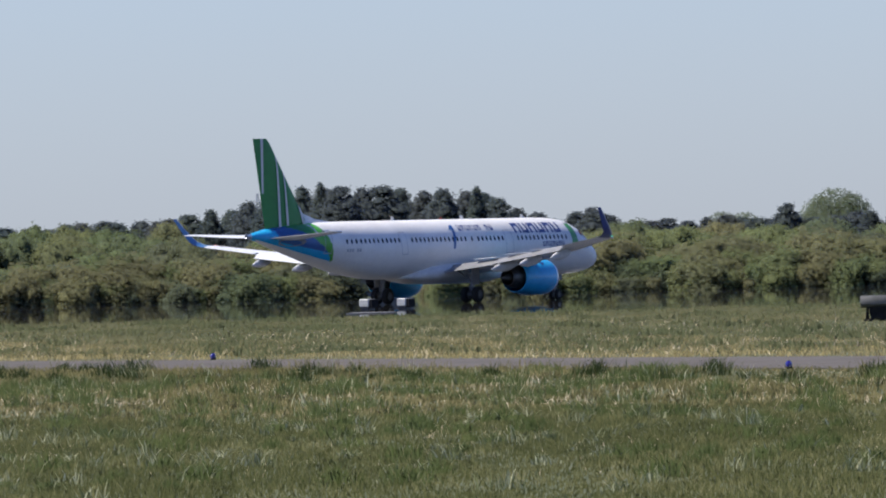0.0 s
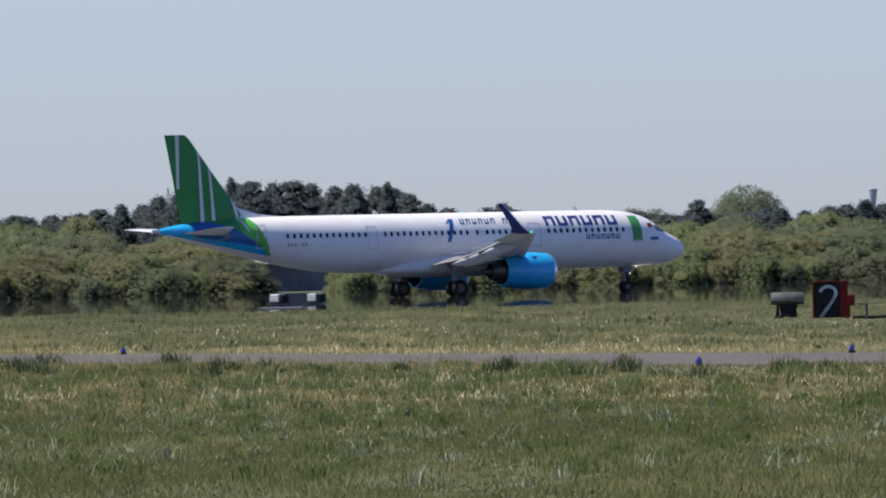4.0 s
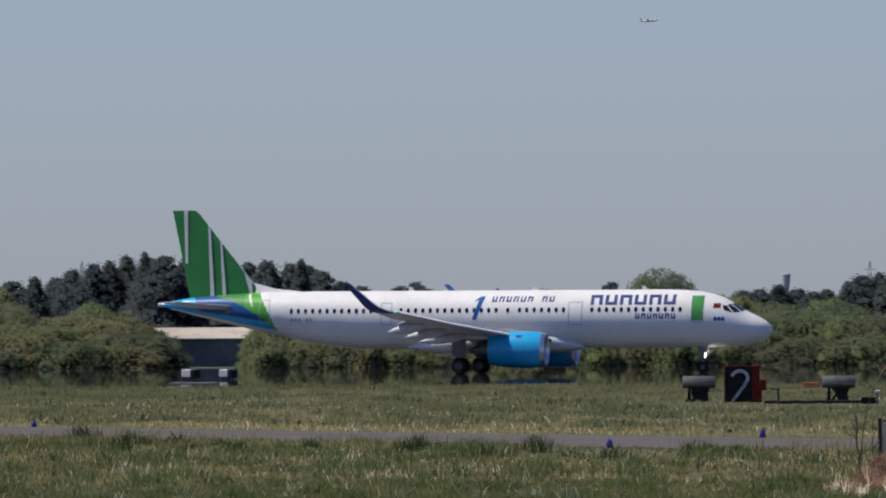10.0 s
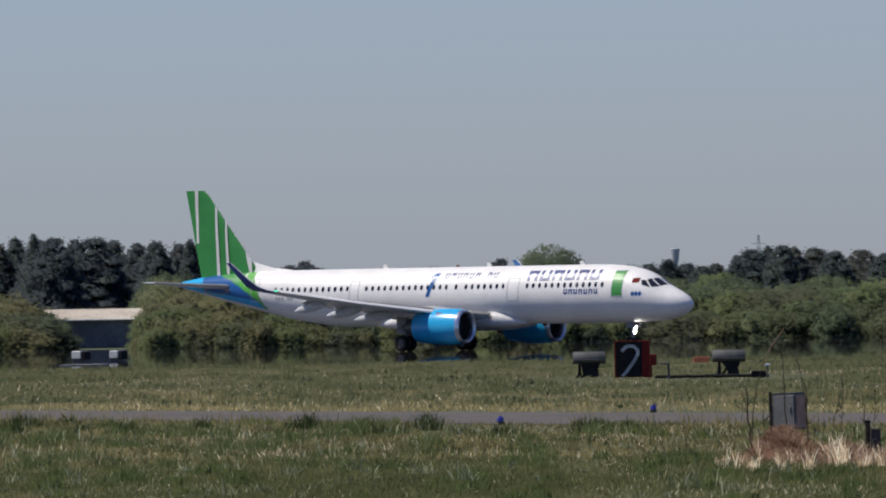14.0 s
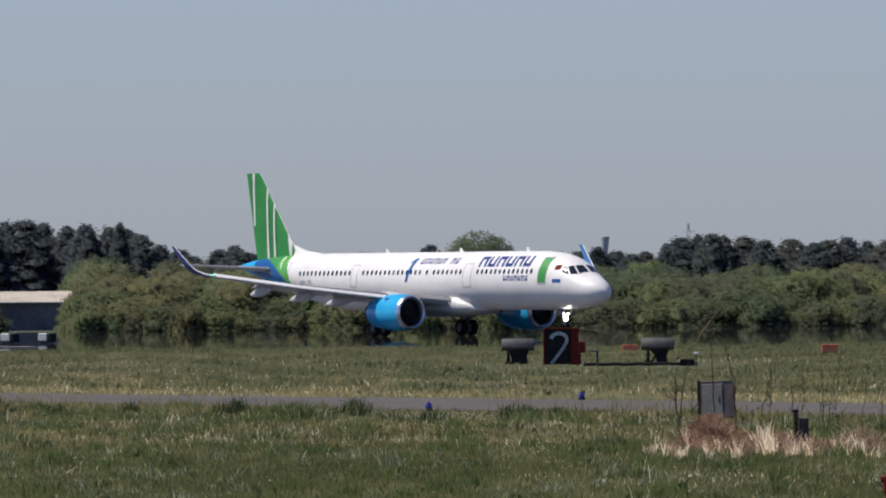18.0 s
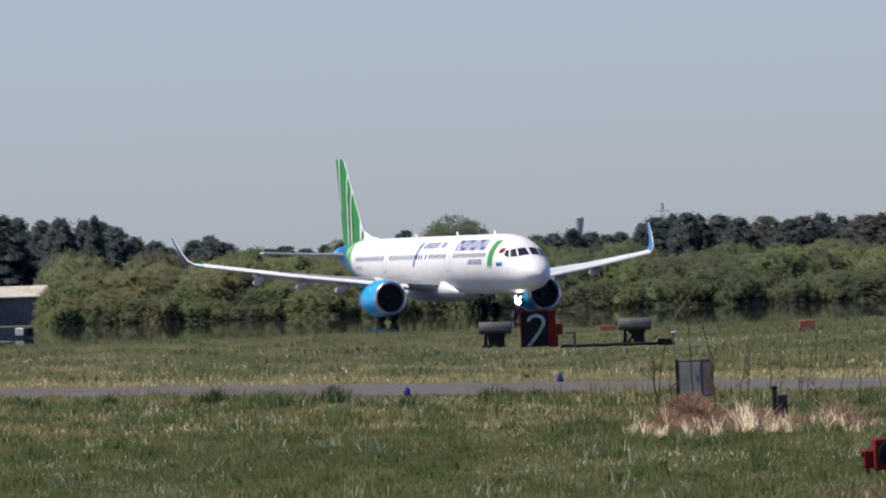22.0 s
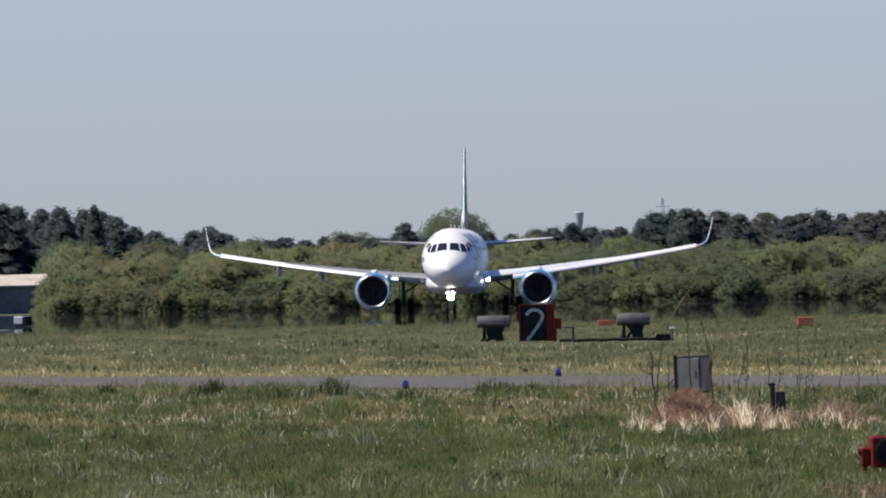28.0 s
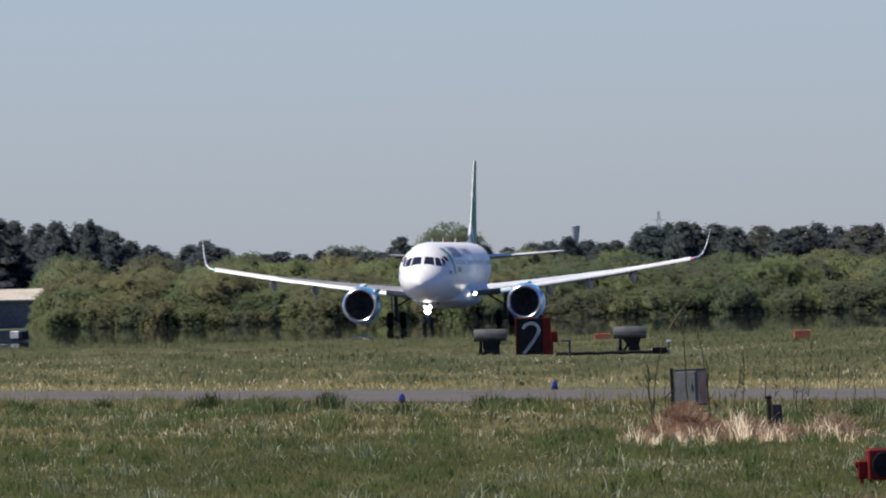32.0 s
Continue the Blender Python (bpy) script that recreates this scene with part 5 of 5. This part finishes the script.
# ---- a small aircraft far off in the sky ----
def far_aircraft():
    root = thing("small_aircraft", "small white aircraft far off in the sky", "aircraft")
    part("body", Shape().lathe([(3.4, 0.05), (3.0, 0.3), (1.5, 0.45), (-1.0, 0.42), (-3.2, 0.12)], "x", n=16, caps=(True, True)), M_BELLY, root, smooth=True)
    for side in (-1, 1):
        part("wing", panel([(0.3 * side, 0.05, -0.7, 0.8, 0.2), (3.4 * side, 0.5, 0.4, 1.1, 0.1)]), M_BELLY, root, smooth=True)
        part("tailplane", panel([(0.1 * side, 0.1, 2.3, 3.2, 0.1), (1.3 * side, 0.2, 2.8, 3.3, 0.06)]), M_BELLY, root)
    part("fin", Shape().loft([[(-2.2, -0.05, 0.2), (-3.2, -0.03, 0.15), (-3.2, 0.03, 0.15), (-2.2, 0.05, 0.2)], [(-3.0, -0.02, 1.2), (-3.5, -0.02, 1.2), (-3.5, 0.02, 1.2), (-3.0, 0.02, 1.2)]]), M_BELLY, root)
    return root


small_plane = far_aircraft()


# ---- trees ----
def leafage(rng, lobes, count, size, loose, core=0.8):
    """Leaf sprays over the outside of a crown of overlapping lobes, with a leafy core in each lobe.
    lobes: rows of (x, y, z, rx, ry, rz). Gives points, faces and normals."""
    lobe = np.array(lobes)
    area = lobe[:, 3] * lobe[:, 5]
    m = count * 3
    own = rng.choice(len(lobe), m, p=area / area.sum())
    d = rng.normal(0, 1, (m, 3))
    d /= np.linalg.norm(d, axis=1)[:, None]
    reach = 1.0 - 0.30 * rng.random(m) ** 2 + loose * rng.random(m) ** 3 * np.minimum(1.0, 0.7 / lobe[own, 3])
    c = lobe[own, :3] + d * reach[:, None] * lobe[own, 3:]
    deep = np.zeros(m, dtype=bool)
    for k in range(len(lobe)):
        deep |= (((c - lobe[k, :3]) / lobe[k, 3:]) ** 2).sum(1) < np.where(own == k, 0.0, 0.62)
    pick = np.nonzero(~deep & (c[:, 2] > 0.02) & (d[:, 2] > -0.75))[0][:count]
    c, d, own = c[pick], d[pick], own[pick]
    m = len(c)
    middle = np.array([0, 0, -0.15 * lobe[:, 2].max()])
    out = c - middle
    out /= np.linalg.norm(out, axis=1)[:, None]
    sheen = d * 0.35 + out * 0.6 + rng.normal(0, 0.25, (m, 3)) + np.array([0, 0, 0.35])
    sheen /= np.linalg.norm(sheen, axis=1)[:, None]
    face = d + rng.normal(0, 0.7, (m, 3))
    face /= np.linalg.norm(face, axis=1)[:, None]
    face *= np.where((face * sheen).sum(1) < 0, -1.0, 1.0)[:, None]     # a leaf turns its face to the light
    u = np.cross(face, rng.normal(0, 1, (m, 3)))
    u /= np.linalg.norm(u, axis=1)[:, None] + 1e-9
    w = np.cross(face, u)
    s = size * rng.uniform(0.5, 1.35, m)[:, None]
    q = rng.uniform(0.45, 0.9, m)[:, None]
    quad = np.stack([c - u * s * 0.5, c - w * s * q * 0.5 + u * s * 0.1, c + u * s * 0.55, c + w * s * q * 0.5 + u * s * 0.05], 1)
    verts, normals = [quad.reshape(-1, 3)], [np.repeat(sheen, 4, axis=0)]
    faces = [tuple(range(4 * i, 4 * i + 4)) for i in range(m)]
    if core:
        rows, cols = 5, 8
        phi, a = np.meshgrid(np.linspace(0.15, math.pi - 0.15, rows), np.arange(cols) * 2 * math.pi / cols, indexing="ij")
        ball = np.stack([np.sin(phi) * np.cos(a), np.sin(phi) * np.sin(a), np.cos(phi)], 2).reshape(-1, 3)
        base = 4 * m
        for k in range(len(lobe)):
            p = lobe[k, :3] + ball * lobe[k, 3:] * core * rng.uniform(0.9, 1.08, (len(ball), 1))
            p[:, 2] = np.maximum(p[:, 2], 0.0)
            verts.append(p)
            up = ball * 0.5 + (p - middle) / (np.linalg.norm(p - middle, axis=1)[:, None] + 1e-9) * 0.6 + np.array([0, 0, 0.3])
            normals.append(up / np.linalg.norm(up, axis=1)[:, None])
            for i in range(rows - 1):
                for j in range(cols):
                    j2 = (j + 1) % cols
                    faces.append((base + i * cols + j, base + (i + 1) * cols + j, base + (i + 1) * cols + j2, base + i * cols + j2))
            base += len(ball)
    return np.concatenate(verts), faces, np.concatenate(normals), [1] * m + [0] * (len(faces) - m)


CROWN_TOP = {}


def raw_part(name, data, mat, parent, label=""):
    """As part(), without mending normals: for clouds of leaves."""
    me = bpy.data.meshes.new(name)
    me.from_pydata(data[0].tolist(), [], data[1])
    me.materials.append(mat)
    me.materials.append(SPRAY[mat])
    me.polygons.foreach_set("material_index", data[3])
    me.polygons.foreach_set("use_smooth", [True] * len(me.polygons))
    me.normals_split_custom_set_from_vertices(data[2].tolist())
    ob = new(name, me)
    ob.parent = parent
    CROWN_TOP[parent.name] = float(np.percentile(data[0][:, 2], 99.7))
    if label:
        tagged(ob, label)
    return ob


def limbs(rs, height, spread, r, count):
    s = Shape()
    top = Vector((rs.uniform(-0.2, 0.2), rs.uniform(-0.2, 0.2), height * 0.45))
    s.tube((0, 0, -0.1), top, r, r * 0.6, 8)
    for k in range(count):
        a = 2 * math.pi * k / count + rs.uniform(-0.4, 0.4)
        p0 = top * rs.uniform(0.5, 1.0)
        p1 = p0 + Vector((math.cos(a) * spread * 0.35, math.sin(a) * spread * 0.35, height * 0.13))
        p2 = p1 + Vector((math.cos(a) * spread * 0.25, math.sin(a) * spread * 0.25, height * 0.13))
        s.tube(p0, p1, r * 0.4, r * 0.25, 6).tube(p1, p2, r * 0.25, r * 0.1, 6)
    return s


def bush(seed, mat, lumps, label, name="hedge_tree", leaves=6800, loose=0.5, foot=0.05, bark=M_BARK):
    """A broad, lumpy tree about six metres high and eight across, leafy down to its foot; scaled when placed."""
    rs = random.Random(seed)
    root = thing(name, label, "tree", (0, -300, 0))
    H = 6.0
    part("trunk", limbs(rs, H, 6.0, 0.2, 6), bark, root, "dark branching trunk")
    lobes = [(0, 0, H * (0.42 + foot * 0.5), 3.1, 3.1, H * 0.50), (0, 0, H * (0.2 + foot), 3.3, 3.3, H * 0.3)]
    for k in range(5):                                  # a few main boughs, then many small clumps over them
        a, zf = 2 * math.pi * k / 5 + rs.uniform(-0.5, 0.5), rs.uniform(0.3, 0.75)
        lobes.append((1.9 * math.cos(a), 1.9 * math.sin(a), zf * H, rs.uniform(1.3, 1.8), rs.uniform(1.3, 1.8), rs.uniform(1.1, 1.6)))
    for k in range(lumps):
        zf = foot + (0.97 - foot) * ((k + rs.random()) / lumps) ** 0.8
        a = 2.4 * k + rs.uniform(-0.5, 0.5)
        rad = rs.uniform(0.45, 0.95) * (1 - 0.2 * zf)
        env = 3.75 * math.sqrt(1 - zf ** 2.4) * rs.uniform(0.86, 1.06)
        lobes.append(((env - rad * 0.75) * math.cos(a), (env - rad * 0.75) * math.sin(a), max(0.3, zf * H * rs.uniform(0.92, 1.03) - rad * 0.6), rad, rad, rad * rs.uniform(0.9, 1.3)))
    raw_part("crown", leafage(np.random.default_rng(seed), lobes, leaves, 0.27, loose, 0.87 if foot < 0.3 else 0), mat, root)
    return root


def pine(seed, label, taper):
    """A dark pine: ragged shelves of needles round a tall stem."""
    rs = random.Random(seed)
    root = thing("pine_tree", label, "tree", (0, -300, 0))
    H = 12.0
    part("trunk", limbs(rs, H, 4.0, 0.22, 5), M_BARK, root, "dark straight trunk")
    shape = lambda zf: 3.0 * (1 - zf) ** taper + 0.12
    lobes = [(0, 0, H * zf, shape(zf) * 0.82, shape(zf) * 0.82, H * 0.17) for zf in (0.15, 0.3, 0.45, 0.6, 0.75)]
    for k in range(60):
        zf = 0.12 + 0.88 * ((k + rs.random()) / 60)
        a = 2.4 * k + rs.uniform(-0.6, 0.6)
        env = shape(zf) * rs.uniform(0.75, 1.12)
        rad = rs.uniform(0.5, 1.0) * (1.0 - 0.4 * zf)
        lobes.append((max(env - rad * 0.7, 0) * math.cos(a), max(env - rad * 0.7, 0) * math.sin(a), zf * H - rad * 0.5, rad, rad, rad * rs.uniform(0.8, 1.3)))
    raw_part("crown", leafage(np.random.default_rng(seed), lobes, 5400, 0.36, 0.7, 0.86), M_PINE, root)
    return root


def mound(seed, mat, label):
    """A low upright shrub, two metres high and three across, leafy to the ground."""
    rs = random.Random(seed)
    root = thing("hedge_shrub", label, "shrub", (0, -300, 0))
    part("stem", limbs(rs, 2.0, 2.0, 0.07, 5), M_BARK, root, "thin branching stems")
    lobes = [(0, 0, 0.8, 1.05, 1.05, 1.1), (0, 0, 0.0, 1.2, 1.2, 0.9)]
    for k in range(24):
        zf, a = max(0.0, rs.uniform(-0.5, 1.0)), 2.4 * k + rs.uniform(-0.5, 0.5)
        env, rad = 1.3 * math.sqrt(1 - 0.85 * zf ** 2.5) * rs.uniform(0.8, 1.05), rs.uniform(0.25, 0.5)
        lobes.append(((env - rad * 0.6) * math.cos(a), (env - rad * 0.6) * math.sin(a), 1.7 * zf, rad, rad, rad * rs.uniform(0.9, 1.4)))
    raw_part("crown", leafage(np.random.default_rng(seed), lobes, 1700, 0.24, 0.6, 0.85), mat, root)
    return root


MOUNDS = [mound(41, M_LEAF, "low olive green shrub at the hedge's foot"), mound(42, M_LEAF_DARK, "low deep green shrub at the hedge's foot")]
GREENS = [bush(21, M_LEAF, 60, "olive green broad hedge tree with fresh leaves"), bush(22, M_LEAF, 70, "olive green lumpy hedge tree"), bush(23, M_LEAF, 52, "broad dull green hedge tree"),
          bush(24, M_LEAF_DARK, 62, "deep green hedge tree in shade"), bush(25, M_LEAF_PALE, 36, "pale spring green tree", leaves=9500, loose=0.45, foot=0.36)]
PINES = [pine(31, "tall dark pine in the distant wood", 0.42), pine(32, "dark ragged pine in the distant wood", 0.55), pine(33, "dark pine with a pointed crown", 0.85)]


def plant(proto, az, dist, top_el, width, rs, name_height):
    """A copy whose top stands at an elevation of top_el degrees seen from the eye."""
    x, y = by_angle(az, dist)
    height = max(1.6, EYE[2] + dist * math.tan(radians(top_el)))
    k = height / CROWN_TOP[proto.name]
    kx = width / (8.0 if name_height < 8 else 6.0)
    m = pose(x, y, -0.04, 0, 0, rs.uniform(0, 360)) @ Matrix.Diagonal((kx, kx, k, 1))
    return copy_thing(proto, m)


HEDGE = [(-4.4, 0.17), (-3.9, 0.19), (-3.24, 0.20), (-2.95, 0.17), (-2.7, 0.12), (-2.5, 0.10), (-2.32, 0.08), (-2.22, -0.09), (-1.98, -0.09), (-1.9, 0.03), (-1.62, 0.15), (-1.35, 0.12), (-1.0, 0.12), (-0.6, 0.12), (-0.2, 0.12), (0.3, 0.11), (0.6, 0.11),
         (0.95, 0.12), (1.2, 0.08), (1.34, 0.065), (1.6, 0.075), (2.1, 0.085), (3, 0.09)]
RIDGE = [(-4.4, 0.17), (-3.73, 0.187), (-3.54, 0.208), (-3.09, 0.22), (-2.83, 0.25), (-2.66, 0.25), (-2.52, 0.31), (-2.25, 0.36), (-2.12, 0.34), (-1.95, 0.342), (-1.75, 0.32), (-1.53, 0.328), (-1.41, 0.258), (-1.28, 0.21), (-1.18, 0.17), (-1.0, 0.227), (-0.9, 0.18),
         (-0.6, 0.165), (-0.3, 0.17), (0.3, 0.165), (0.46, 0.165), (0.69, 0.21), (0.8, 0.17), (0.9, 0.19), (1.1, 0.255), (1.2, 0.262), (1.34, 0.245), (1.6, 0.23), (1.89, 0.235), (2.13, 0.235), (3, 0.22)]
rs = random.Random(77)
az = -4.3
while az < 2.7:                                         # front row of hedge trees
    if not -2.33 < az < -1.66:
        low = -1.92 < az < -1.1                         # before the hall's roof
        bare = -1.47 < az or abs(az + 1.64) < 0.05      # low bushes that leave it open
        plant(GREENS[rs.choice([3, 3, 0] if -2.7 < az < -2.0 else [0, 1, 2, 0, 1, 3] if az < 0.2 else [3, 3, 3, 1] if az < 1.1 else [3, 1, 3, 0])], az, 1065 + rs.uniform(-4, 8), (-0.03 if bare else lerp(HEDGE, az) - rs.uniform(0.02, 0.08)) if low else lerp(HEDGE, az) + rs.uniform(-0.045, 0.012),
              rs.uniform(5.5, 8.5) if low else rs.uniform(8, 11.5), rs, 5.9)
    az += rs.uniform(0.17, 0.29)
az = -4.3
while az < 2.7:                                         # second row
    if not -2.2 < az < -1.98:
        plant(GREENS[rs.choice([0, 1, 2, 3, 1] if az < 0.3 else [3, 0, 3, 2])], az, 1138 + rs.uniform(-4, 18), lerp(HEDGE, az) + rs.uniform(-0.02, 0.03), rs.uniform(7, 10), rs, 5.9)
    az += rs.uniform(0.26, 0.4)
az = -4.3
while az < 2.7:                                         # mixed row under the pines
    plant(GREENS[rs.choice([0, 3, 4, 1, 3])], az, 1290 + rs.uniform(-30, 30), min(lerp(HEDGE, az) + 0.05 + rs.uniform(-0.03, 0.02), lerp(RIDGE, az) - 0.01), rs.uniform(8, 11), rs, 5.9)
    az += rs.uniform(0.34, 0.5)
az = -4.3
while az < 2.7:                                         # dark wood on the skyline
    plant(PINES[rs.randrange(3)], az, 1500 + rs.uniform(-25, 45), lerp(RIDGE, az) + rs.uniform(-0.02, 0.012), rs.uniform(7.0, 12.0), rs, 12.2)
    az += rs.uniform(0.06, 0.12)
for row, low, high, step in ((1057.0, 0.8, 2.3, 0.088), (1053.5, 0.6, 1.7, 0.062), (1050.5, 0.4, 1.25, 0.054)):
    az = -4.1
    while az < 2.5:                                     # shrubs step down from the hedge to the ground
        if not -2.3 < az < -1.76:
            x, y = by_angle(az, row + rs.uniform(-1, 1))
            k = rs.uniform(low, high)
            copy_thing(MOUNDS[rs.choice([0, 0, 0, 1] if az < 0.3 else [0, 1])], pose(x, y, -0.04, 0, 0, rs.uniform(0, 360)) @ Matrix.Diagonal((k * rs.uniform(1.5, 2.4), k * 1.3, k, 1)))
        az += rs.uniform(0.7, 1.3) * step
for az, el, w in ((-2.62, 0.02, 7), (-2.83, 0.01, 10), (-3.12, -0.01, 9), (-3.36, 0.05, 11), (-3.0, -0.06, 6), (-2.45, -0.03, 5), (-3.62, 0.03, 10), (-3.95, 0.0, 10)):
    plant(GREENS[rs.randrange(3)], az, 1057 + rs.uniform(-1, 2), el, w, rs, 5.9)   # rounded bushes before the hedge
for az, el, w in ((-2.15, -0.03, 3.4), (-2.33, -0.02, 4.0), (-1.70, 0.05, 4.4), (-1.58, 0.08, 5.5), (-1.28, 0.02, 2.2)):
    plant(GREENS[3 if az < -2.0 else 0], az, 1057, el, w, rs, 5.9)
for az, el, w in ((0.055, 0.252, 8.5), (0.125, 0.283, 11.5), (0.2, 0.256, 8.5)):
    plant(GREENS[4], az, 1700, el, w, rs, 5.9)           # pale round tree far behind
for az, el, w in ((-0.10, 0.224, 6.5), (-1.0, 0.228, 6.0), (1.2, 0.265, 7.0), (-1.53, 0.33, 6.0), (-2.25, 0.365, 6.0)):
    plant(PINES[2 if az < -1.2 else 0], az, 1480, el, w, rs, 12.2)
for az, el, w in ((-0.4, 0.19, 7), (-0.3, 0.185, 7), (0.5, 0.18, 6)):
    plant(GREENS[4], az, 1600, el, w, rs, 5.9)
for proto in GREENS + PINES + MOUNDS:                             # the first of each kind stand in the wood too
    x, y = by_angle(rs.uniform(2.5, 3.4), 1330)
    proto.matrix_basis = pose(x, y, -0.04)


# ---- what moves ----
TAXI = [
    (0, -15.80, 899.67, 58.79), (1, -12.67, 900.36, 53.00), (2, -9.30, 900.61, 46.86), (5, 0.33, 898.54, 27.29),
    (6, 3.16, 896.90, 20.39), (7, 5.60, 894.66, 12.95), (8, 7.51, 891.89, 5.03), (9, 8.92, 888.85, -2.98),
    (10, 9.97, 885.83, -10.48), (11, 10.79, 883.05, -17.03), (12, 11.37, 880.36, -23.08), (13, 11.76, 877.73, -28.80),
    (14, 11.95, 875.17, -34.22), (17, 11.33, 867.88, -49.43), (18, 10.81, 865.63, -54.16), (19, 10.11, 863.49, -58.67),
    (20, 9.36, 861.39, -63.17), (21, 8.61, 859.40, -67.24), (22, 7.78, 857.53, -71.09), (23, 6.83, 855.73, -75.01),
    (24, 5.83, 854.07, -78.74), (25, 4.72, 852.54, -82.64), (26, 3.53, 851.18, -86.17), (29, 0.57, 847.75, -93.98),
    (30, -0.01, 846.69, -95.25), (31, -0.24, 845.65, -95.58), (32, -0.24, 844.62, -95.49),
]


def motions():
    walk(plane, [(t, pose(x, y, 0, 0, 0, yaw)) for t, x, y, yaw in TAXI])
    walk(small_plane, [(t, pose(-132.5 + 13.9 * t, 4600, z, 0, -4, 0)) for t, z in ((0, 107.0), (6, 113.2), (9, 116.2), (13, 123.2), (32, 157.0))])
    # the wheels roll by the way that the main gear goes
    ts = [k * 0.1 for k in range(321)]
    col = lambda k: np.interp(ts, [r[0] for r in TAXI], [r[k] for r in TAXI])
    yaw = np.radians(col(3))
    gx, gy = col(1) - 22 * np.cos(yaw), col(2) - 22 * np.sin(yaw)
    way = np.concatenate([[0], np.cumsum(np.hypot(np.diff(gx), np.diff(gy)))])
    for ob, at, r in WHEELS:
        walk(ob, [(t, pose(*at, 0, math.degrees(w / r), 0)) for t, w in zip(ts, way)])


motions()
